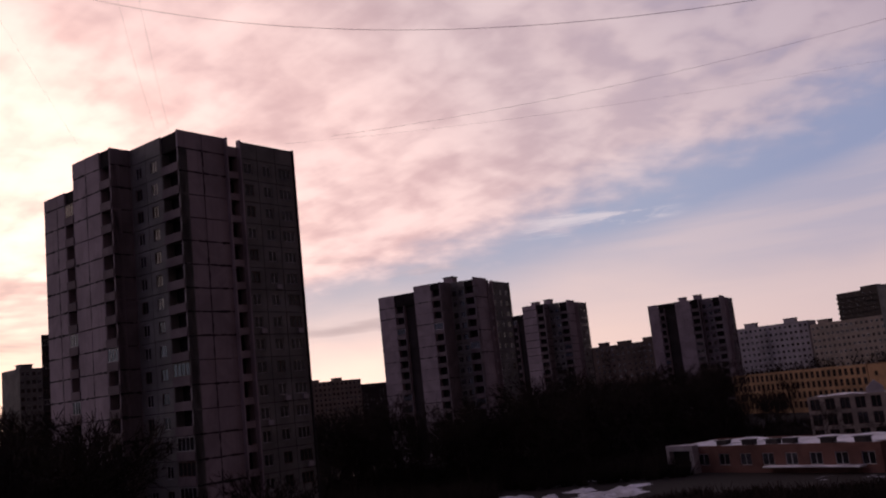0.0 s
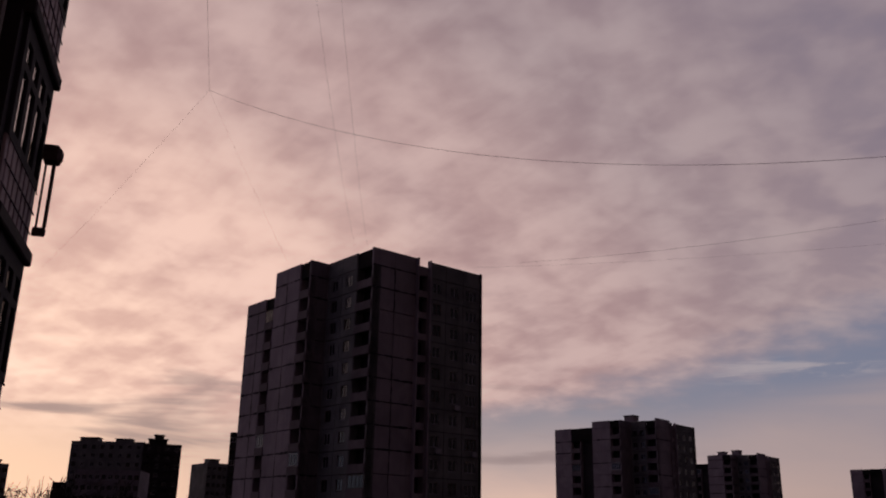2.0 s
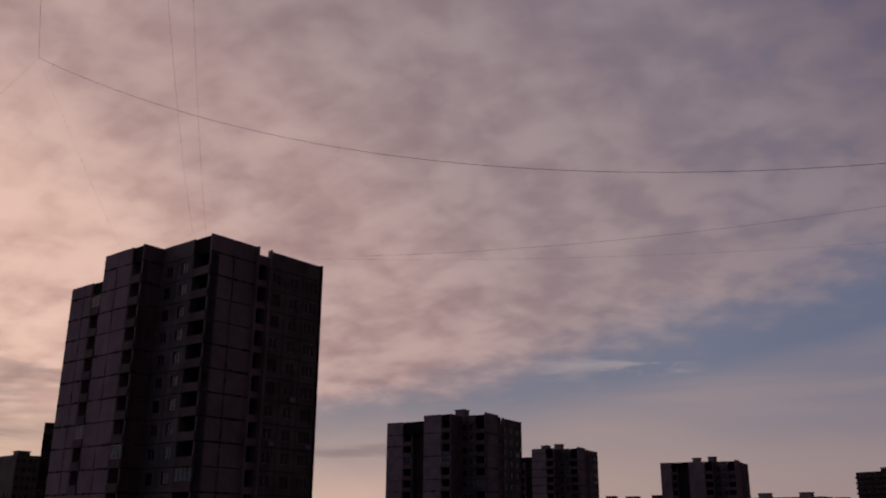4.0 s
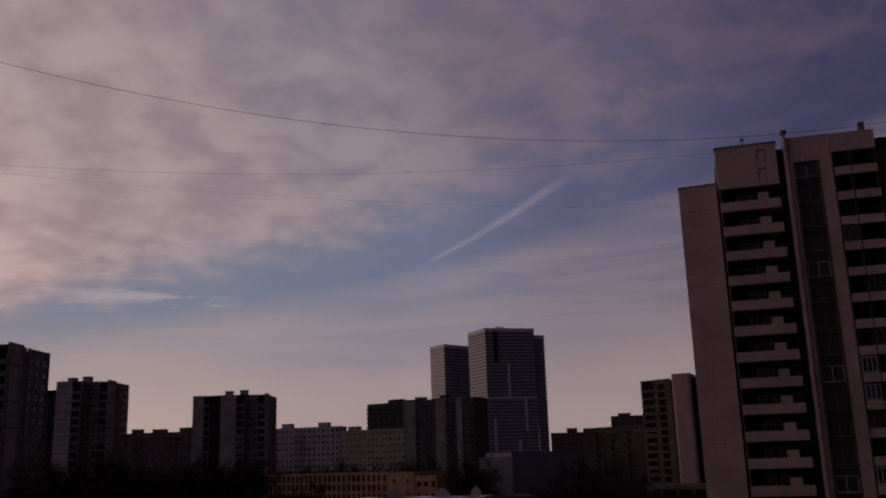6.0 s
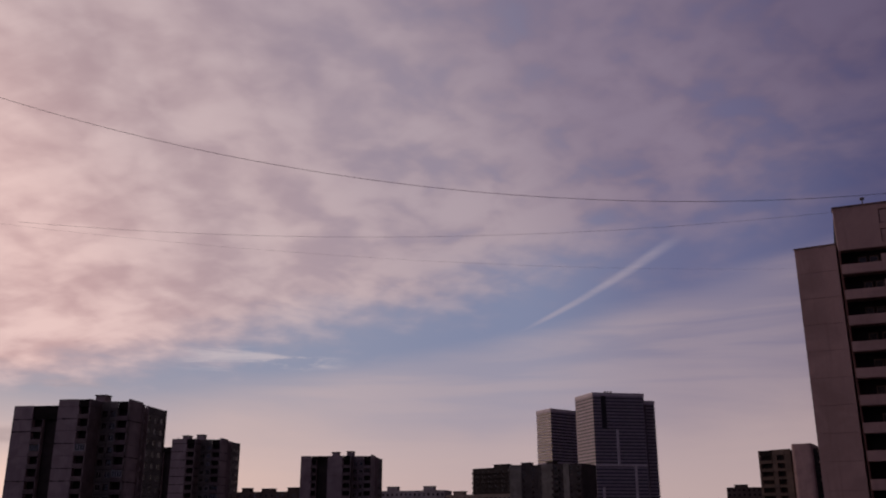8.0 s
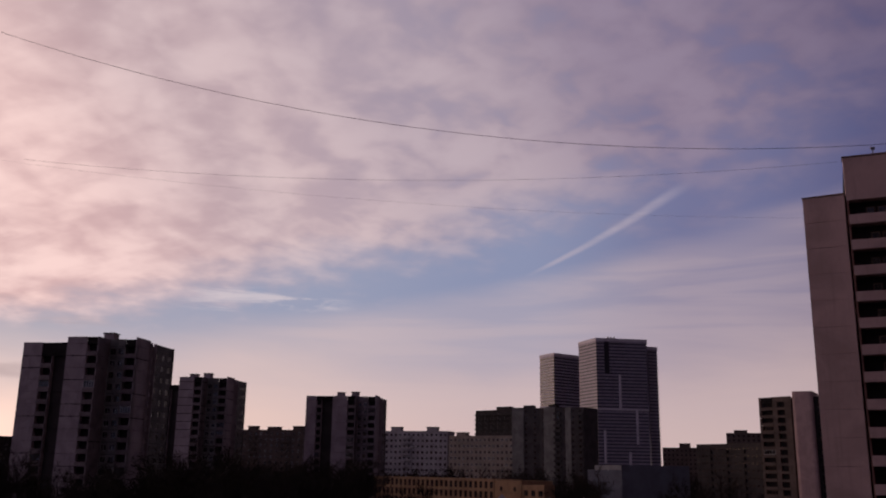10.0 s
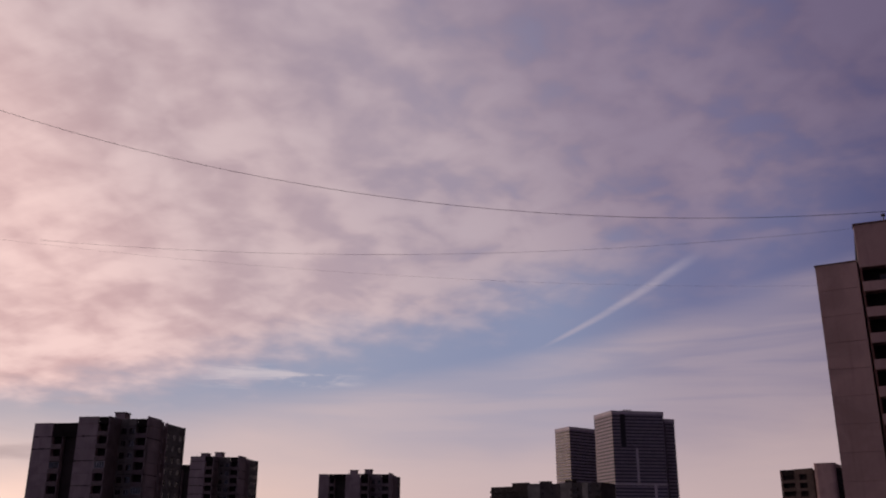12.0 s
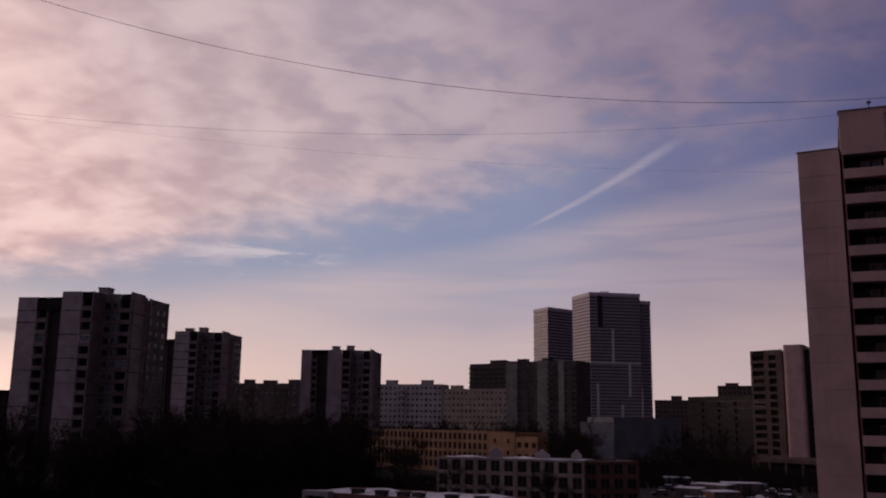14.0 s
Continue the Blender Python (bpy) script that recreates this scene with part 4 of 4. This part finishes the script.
    bits("bar", [(16.03, -0.19, z + 0.5, 16.08, -0.14, z + 1.52, 0), (16.03, -0.19, z + 0.38, 16.1, -0.01, z + 0.5, 0), (16.03, -0.07, z + 0.5, 16.06, -0.04, z + 1.52, 0)], [BROWN], rack, None)
    rear = thing("apartment_block", "plain building wall behind the balcony", "apartment building")
    child("wall", box_mesh("wall", [(-6, -16, 0, 36, -3, 67, 0)], [PANEL]), rear)


own_building()


# ---- low buildings ----
slab_block("school_building", "ochre four-storey school with rows of paired windows", polar(16.67, 345), polar(24.1, 300), dz(-0.0122, 322), 14, 4, 26, YELLOW, first=0.6, ow=1.35, oh=2.15, category="school", frame_mat=BROWN)
slab_block("school_building", "ochre windowless stair block of a school", polar(24.15, 299), polar(25.8, 290), dz(-0.0138, 295), 14, 3, 2, YELLOW, first=2.0, ow=1.2, oh=1.4, category="school", frame_mat=BROWN)
slab_block("school_building", "lower ochre wing of a school", polar(25.85, 290), polar(27.2, 284), dz(-0.0182, 286), 5, 3, 3, YELLOW, first=0.8, ow=1.7, oh=1.7, category="school", frame_mat=BROWN)
white_school = slab_block("school_building", "white three-storey school with large dark windows", polar(20.95, 192), polar(30.05, 184), dz(-0.0412, 188), 11, 3, 11, WHITEWASH, first=0.4, ow=1.9, oh=2.2, category="school", frame_mat=BROWN)
slab_block("school_building", "brick annex at the end of a white school", polar(30.1, 185), polar(33.35, 190), dz(-0.0425, 187), 10, 3, 4, BRICK, first=0.4, ow=2.0, oh=2.0, category="school", frame_mat=BROWN)


def snow_sheet(root, ln, deep, top, level=0.2, seed=3.0):
    """Old snow lying unevenly on a flat roof."""
    bm = bmesh.new()
    bmesh.ops.create_grid(bm, x_segments=60, y_segments=16, size=0.5)
    for v in bm.verts:
        x, y = (v.co.x + 0.5) * (ln - 0.8) + 0.4, (v.co.y + 0.5) * (deep - 1.1) + 0.45
        k = noise.noise(Vector((x * 0.18, y * 0.25, seed)))
        v.co = (x, y, top - 0.26 + max(0.0, level + 0.5 * k))
    me = bpy.data.meshes.new("snow_cover")
    bm.to_mesh(me)
    bm.free()
    me.materials.append(SNOW)
    child("snow_cover", me, root, label="patchy old snow")


def school_roof():
    """Small gables, snow and sheds on the white school's roof."""
    top = dz(-0.0412, 188) - 0.25
    for az, dist, w, hh in ((24.6, 190, 3.0, 2.6), (27.5, 192, 3.2, 2.0), (29.6, 191, 2.2, 2.2)):
        p = polar(az, dist)
        g = thing("roof_gable", "small pale gabled dormer on a flat roof", "dormer", "dormers", p.x, p.y, top, -az)
        bm = bmesh.new()
        vs = [bm.verts.new(v) for v in ((-w / 2, 0, 0), (w / 2, 0, 0), (w / 2, 0, hh * 0.45), (0, 0, hh), (-w / 2, 0, hh * 0.45))]
        f = bm.faces.new(vs)
        ext = bmesh.ops.extrude_face_region(bm, geom=[f])
        bmesh.ops.translate(bm, verts=[v for v in ext["geom"] if isinstance(v, bmesh.types.BMVert)], vec=(0, 3.0, 0))
        bmesh.ops.recalc_face_normals(bm, faces=bm.faces)
        me = bpy.data.meshes.new("gable")
        bm.to_mesh(me)
        bm.free()
        me.materials.append(PALE)
        child("gable", me, g)


school_roof()
snow_sheet(white_school, (polar(30.05, 184) - polar(20.95, 192)).length, 11, dz(-0.0412, 188), 0.08, 9.0)


def kindergarten():
    """Low flat-roofed building with snow on its roof."""
    p, q = polar(13.1, 168), polar(24.6, 148)
    top = 4.4
    root = slab_block("kindergarten", "low brick kindergarten with snow on its flat roof", p, q, top, 14, 1, 9, BRICK, first=0.3, ow=2.1, oh=1.9, category="building", frame_mat=FRAME)
    ln = (q - p).length
    child("porch", box_mesh("porch", [(-0.3, -1.6, 0, 0.3, 0, top + 0.3, 0), (4.6, -1.6, 0, 5.4, -0.004, top + 0.3, 0), (0.3, -1.6, top - 0.6, 4.6, -0.004, top + 0.3, 0), (0.3, -1.5, 0, 4.6, -0.1, 1.4, 0), (0.3, -0.4, 1.4, 4.6, -0.1, top - 0.6, 1)], [PALE, INNER_SHADE], 0.04), root, label="pale framed porch")
    snow_sheet(root, ln, 14, top)
    for x in (8.5, 13.5, 18.0, 21.0, 27.5, 33.0, 38.5):
        child("roof_hood", box_mesh("roof_hood", [(x, 1.0, top - 0.2, x + 2.0, 2.4, top + 0.65, 0), (x - 0.2, 0.8, top + 0.65, x + 2.2, 2.6, top + 0.8, 0)], [ROOF], 0.05), root)
    child("canopy", box_mesh("canopy", [(ln * 0.5, -2.0, 1.0, ln * 0.93, -0.02, 1.2, 0)], [SNOW], 0.05), root, label="snow-covered ledge under the windows")


kindergarten()


# ---- parked cars and garages under snow ----
def car_mesh(name, profile, half, mat):
    bm = bmesh.new()
    rows = []
    for side in (-1, 1):
        rows.append([bm.verts.new((x, side * half * k, z)) for x, z, k in profile])
    bm.faces.new(rows[0])
    bm.faces.new(list(reversed(rows[1])))
    n = len(profile)
    for i in range(n):
        j = (i + 1) % n
        bm.faces.new((rows[0][i], rows[1][i], rows[1][j], rows[0][j]))
    bmesh.ops.recalc_face_normals(bm, faces=bm.faces)
    bmesh.ops.bevel(bm, geom=list(bm.edges), offset=0.05, segments=2, affect="EDGES")
    me = bpy.data.meshes.new(name)
    bm.to_mesh(me)
    bm.free()
    me.materials.append(mat)
    return me


def wheel_mesh():
    bm = bmesh.new()
    bmesh.ops.create_cone(bm, cap_ends=True, segments=16, radius1=0.32, radius2=0.32, depth=0.2, matrix=pose(0, 0, 0, 90))
    bmesh.ops.bevel(bm, geom=[e for e in bm.edges if e.calc_face_angle(0) > 1], offset=0.03, segments=2, affect="EDGES")
    me = bpy.data.meshes.new("wheel")
    bm.to_mesh(me)
    bm.free()
    me.materials.append(CABLE)
    return me


def parked_cars():
    dark_paint = material("dark_car_paint", (0.05, 0.05, 0.06), rough=0.35, vary=0.2, bump=0.0)
    body = car_mesh("body", ((-2.1, 0.3, 1), (2.1, 0.3, 1), (2.15, 0.7, 1), (1.2, 0.92, 0.98), (-1.9, 0.95, 0.98), (-2.15, 0.75, 1)), 0.85, dark_paint)
    cabin = car_mesh("cabin", ((1.1, 0.93, 0.95), (0.4, 1.4, 0.8), (-1.3, 1.42, 0.8), (-1.85, 0.94, 0.95)), 0.83, GLASS)
    roof = car_mesh("snow_cover", ((0.45, 1.4, 0.85), (0.35, 1.52, 0.75), (-1.25, 1.54, 0.75), (-1.35, 1.41, 0.85)), 0.83, SNOW)
    wheel = wheel_mesh()
    car = thing("car", "dark parked car with snow on its roof", "car", "parked cars")
    child("body", body, car)
    child("cabin", cabin, car)
    child("snow_cover", roof, car)
    for x in (-1.3, 1.3):
        for y in (-0.76, 0.76):
            child("wheel", wheel, car, pose(x, y, 0.32))
    p = polar(36.5, 190)
    car.matrix_basis = pose(p.x, p.y, 0, 0, 0, 20)
    r = random.Random(4)
    for i in range(34):
        az = 34.5 + 7.6 * r.random()
        dist = 175 + 18 * (i % 6) + r.uniform(-1.5, 1.5)
        p = polar(az, dist)
        copy_thing(car, pose(p.x, p.y, 0, 0, 0, -az + r.choice((0, 90, 180)) + r.uniform(-4, 4)))
    # snowy roofs of garages
    for az, dist, w, turn in ((35.6, 262, 7, 10), (37.4, 238, 9, -25), (38.4, 214, 6, 30), (36.2, 222, 6, -10), (39.4, 246, 9, 15)):
        p = polar(az, dist)
        g = thing("garage", "low dark garage row under a sheet of snow", "garage", "garages", p.x, p.y, 0, -az + turn)
        child("wall", box_mesh("wall", [(-w / 2, 0, 0, w / 2, 5, 2.3, 0)], [RUST], 0.03), g)
        child("snow_cover", box_mesh("snow_cover", [(-w / 2 - 0.2, -0.2, 2.304, w / 2 + 0.2, 5.2, 2.55, 0)], [SNOW], 0.1), g)
        for k in range(int(w / 3)):
            child("door", box_mesh("door", [(-w / 2 + 0.4 + 3 * k, -0.06, 0, -w / 2 + 2.7 + 3 * k, -0.003, 2.0, 0)], [METAL], 0.02), g)
    # heaps of cleared snow
    for i in range(58):
        az = r.uniform(34.8, 42.0) if i < 32 else r.uniform(2.0, 11.0)
        dist = r.uniform(140, 290) if i < 32 else r.uniform(138, 153)
        p = polar(az, dist)
        bm = bmesh.new()
        bmesh.ops.create_grid(bm, x_segments=14, y_segments=10, size=1.0)
        lx, ly, hh = r.uniform(1.2, 3.6), r.uniform(1.0, 2.0), r.uniform(0.3, 0.9)
        for v in bm.verts:
            q = max(0.0, 1 - v.co.x ** 2) * max(0.0, 1 - v.co.y ** 2)
            k = 0.6 + 0.8 * noise.noise(Vector((v.co.x * 2.2, v.co.y * 2.2, i * 3.7)))
            v.co = (v.co.x * lx, v.co.y * ly, -0.05 + hh * q * max(0.0, k))
        me = bpy.data.meshes.new("snow_heap")
        bm.to_mesh(me)
        bm.free()
        me.materials.append(SNOW)
        ob = tagged(new("snow_heap", me), "low heap of grey cleared snow on dark ground", "snow", "snow heaps")
        ob.matrix_basis = pose(p.x, p.y, 0, 0, 0, r.uniform(0, 360))


parked_cars()


# ---- overhead cables ----
def cable(p, q, sag, thick, label):
    cu = bpy.data.curves.new("cable", "CURVE")
    cu.dimensions = "3D"
    cu.bevel_depth, cu.bevel_resolution = thick, 1
    sp = cu.splines.new("POLY")
    n = 48
    sp.points.add(n)
    for i in range(n + 1):
        t = i / n
        v = Vector(p).lerp(Vector(q), t)
        sp.points[i].co = (v.x, v.y, v.z - 4 * sag * t * (1 - t), 1)
    cu.materials.append(CABLE)
    tmp = new("cable_curve", cu)
    me = bpy.data.meshes.new_from_object(tmp)
    bpy.data.objects.remove(tmp)
    tagged(new("overhead_cable", me), label, "cable", "overhead cables")


KNOT = (-53.94, 104.36, 77.31)
cable(KNOT, (95.06, 41.92, 51.37), 16.69, 0.020, "thick black overhead cable hanging in a deep curve")
cable((-11.14, 113.76, 52.68), (76.79, 75.07, 52.23), 2.44, 0.012, "black overhead cable between two tower roofs")
cable((-17.71, 114.52, 52.54), (100.24, 84.73, 50.84), 2.52, 0.0065, "thin overhead cable between two tower roofs")
cable((-29.57, 99.29, 51.3), (-9.5, 16.5, 66.0), 4.0, 0.007, "thin cable leading from a tower roof overhead")
cable((-28.05, 99.78, 50.9), (-7.5, 17.0, 66.0), 4.0, 0.007, "thin cable leading from a tower roof overhead")
cable(KNOT, west(-42.5, 106.0, 51.5), 0.3, 0.006, "thin cable from a knot of cables to a roof")
cable(KNOT, (-84.0, 114.5, 55.5), 0.5, 0.009, "thin cable slanting down from a knot of cables")
cable(KNOT, (-15.5, 27.0, 66.5), 1.0, 0.016, "cable from a knot of cables to the building overhead")


# ---- bare trees ----
def branch_verts(verts, faces, a, b, r0, r1, sides):
    d = (b - a).normalized()
    s = d.orthogonal().normalized()
    t = d.cross(s)
    n = len(verts)
    for p, r in ((a, r0), (b, r1)):
        for k in range(sides):
            g = 2 * math.pi * k / sides
            verts.append(p + (s * math.cos(g) + t * math.sin(g)) * r)
    for k in range(sides):
        j = (k + 1) % sides
        faces.append((n + k, n + j, n + sides + j, n + sides + k))


def tree_meshes(seed, height, spread):
    r = random.Random(seed)
    wood, twigs = ([], []), ([], [])

    def grow(a, d, length, rad, level):
        steps = 3 if level < 2 else 2 if level < 4 else 1
        rad = max(rad, 0.045)
        p = a
        for i in range(steps):
            d = (d + Vector((r.uniform(-1, 1), r.uniform(-1, 1), r.uniform(-0.2, 0.5))) * 0.16).normalized()
            q = p + d * (length / steps)
            k = 1 - 0.55 * (i + 1) / steps
            out = wood if level < 2 else twigs
            branch_verts(*out, p, q, rad * (1 - 0.55 * i / steps), rad * k, 6 if level < 1 else 4 if level < 2 else 3)
            if level < 4:
                for _ in range((1, 2, 4)[i] if level == 0 else 2 if level < 3 else 4):
                    side = d.orthogonal().normalized()
                    side.rotate(Matrix.Rotation(r.uniform(0, 6.283), 3, d))
                    nd = (d * r.uniform(0.55, 1.0) + side * r.uniform(0.5, 0.9) * spread).normalized()
                    grow(q, nd, length * r.uniform(0.45, 0.72), rad * k * 0.62, level + 1)
            p = q
    grow(Vector((0, 0, 0)), Vector((0, 0, 1)), height * 0.52, height * 0.016, 0)
    res = []
    for name, (v, f), mat in (("trunk", wood, BARK), ("crown", twigs, TWIG)):
        me = bpy.data.meshes.new(name)
        me.from_pydata(v, [], f)
        me.materials.append(mat)
        me.update()
        res.append(me)
    return res


def plant_trees():
    kinds = []
    for i, (hgt, spread) in enumerate(((17, 1.0), (19, 0.8), (15, 1.2), (20, 0.6), (13, 1.1))):
        trunk, crown = tree_meshes(20 + i, hgt, spread)
        t = thing("tree", "bare winter tree with dense dark twigs", "tree", "bare trees")
        child("trunk", trunk, t)
        child("crown", crown, t, label="bare dark twigs")
        kinds.append(t)
    r = random.Random(11)
    used = set()
    zones = (  # azimuths, distances, number, sizes
        (-28.6, -25.0, 66, 90, 13, 0.80, 0.93), (-39.0, -24.0, 95, 150, 28, 0.95, 1.08),
        (-38.6, -35.0, 110, 165, 16, 0.9, 1.15), (-35.0, -27.0, 95, 165, 34, 0.75, 1.0), (-27.2, -24.4, 110, 160, 12, 0.85, 1.08), (-27.5, -25.6, 118, 140, 6, 0.98, 1.15), (-38.5, -9.0, 55, 88, 22, 0.45, 0.65),
        (-24.0, -20.5, 85, 98, 5, 0.8, 0.95), (-9.0, 6.0, 162, 205, 56, 0.7, 0.95), (5.0, 13.0, 165, 300, 44, 0.7, 1.0), (12.0, 16.2, 200, 330, 26, 0.75, 1.0),
        (16.8, 20.0, 215, 285, 7, 0.5, 0.75), (17.0, 30.0, 360, 420, 24, 0.75, 0.95), (27.5, 30.2, 230, 340, 12, 0.6, 0.85), (30.5, 34.0, 200, 300, 6, 0.4, 0.5),
        (34.5, 40.0, 290, 380, 16, 0.5, 0.75), (20.5, 29.0, 172, 180, 5, 0.35, 0.5), (34.0, 43.0, 130, 170, 7, 0.35, 0.5))
    for a0, a1, d0, d1, count, s0, s1 in zones:
        for _ in range(count):
            p = (polar_west if a1 < -8 else polar)(r.uniform(a0, a1), r.uniform(d0, d1))
            k = r.randrange(5)
            s = r.uniform(s0, s1)
            m = pose(p.x, p.y, -0.1, r.uniform(-2, 2), r.uniform(-2, 2), r.uniform(0, 360)) @ Matrix.Scale(s, 4)
            if k not in used:
                used.add(k)
                kinds[k].matrix_basis = m
            else:
                t = copy_thing(kinds[k], Matrix())
                t.matrix_basis = m


plant_trees()


def undergrowth():
    """Dense thickets of shrubs under the trees."""
    r = random.Random(9)
    verts, faces = [], []
    # The two kindergarten foreground zones are added to blacken bare ground.
    zones = ((-39, -9, 60, 180, 900, 4.5), (11, 29, 92, 130, 1300, 2.3), (14, 30, 70, 95, 500, 2.0), (-9, 2, 85, 215, 900, 4.0), (2, 12, 85, 116, 450, 3.0), (2, 14, 160, 215, 700, 4.0), (5, 17, 215, 330, 700, 5.5), (17, 30, 205, 270, 350, 2.6), (17, 30, 350, 420, 450, 7.0), (33, 44, 250, 390, 500, 5.0))
    for a0, a1, d0, d1, count, top in zones:
        for _ in range(count):
            p = (polar_west if a1 < -8 else polar)(r.uniform(a0, a1), r.uniform(d0, d1))
            base = Vector((p.x, p.y, -0.1))
            k = r.uniform(0.5, 1.1)
            for _ in range(22):
                g = r.uniform(0, 6.283)
                o = Vector((math.cos(g), math.sin(g), 0)) * r.uniform(0.1, 1.5)
                branch_verts(verts, faces, base + o * 0.3, base + o * 1.6 + Vector((0, 0, top * k * r.uniform(0.4, 1.0))), 0.09, 0.03, 3)
    me = bpy.data.meshes.new("thicket")
    me.from_pydata(verts, [], faces)
    me.materials.append(TWIG)
    tagged(new("thicket", me), "dense dark thickets of leafless shrubs", "shrubs", kind="stuff")


undergrowth()


def far_woods():
    """A belt of bare woods between the far blocks."""
    r = random.Random(5)
    verts, faces = [], []
    for _ in range(2600):
        az, dist = r.uniform(-42, 60), r.uniform(380, 900)
        p = polar(az, dist)
        hgt = r.uniform(8, 15) + dist * 0.004
        base = Vector((p.x, p.y, -0.1))
        top = base + Vector((0, 0, hgt))
        branch_verts(verts, faces, base, top, 0.3, 0.05, 3)
        for _ in range(16):
            a = base.lerp(top, r.uniform(0.15, 0.9))
            g = r.uniform(0, 6.283)
            ln = r.uniform(1.5, 4.0)
            branch_verts(verts, faces, a, a + Vector((math.cos(g) * ln, math.sin(g) * ln, ln * r.uniform(0.5, 1.3))), 0.28, 0.1, 3)
    me = bpy.data.meshes.new("woods")
    me.from_pydata(verts, [], faces)
    me.materials.append(TWIG)
    tagged(new("woods", me), "distant belt of bare dark woods", "woods", kind="stuff")


far_woods()
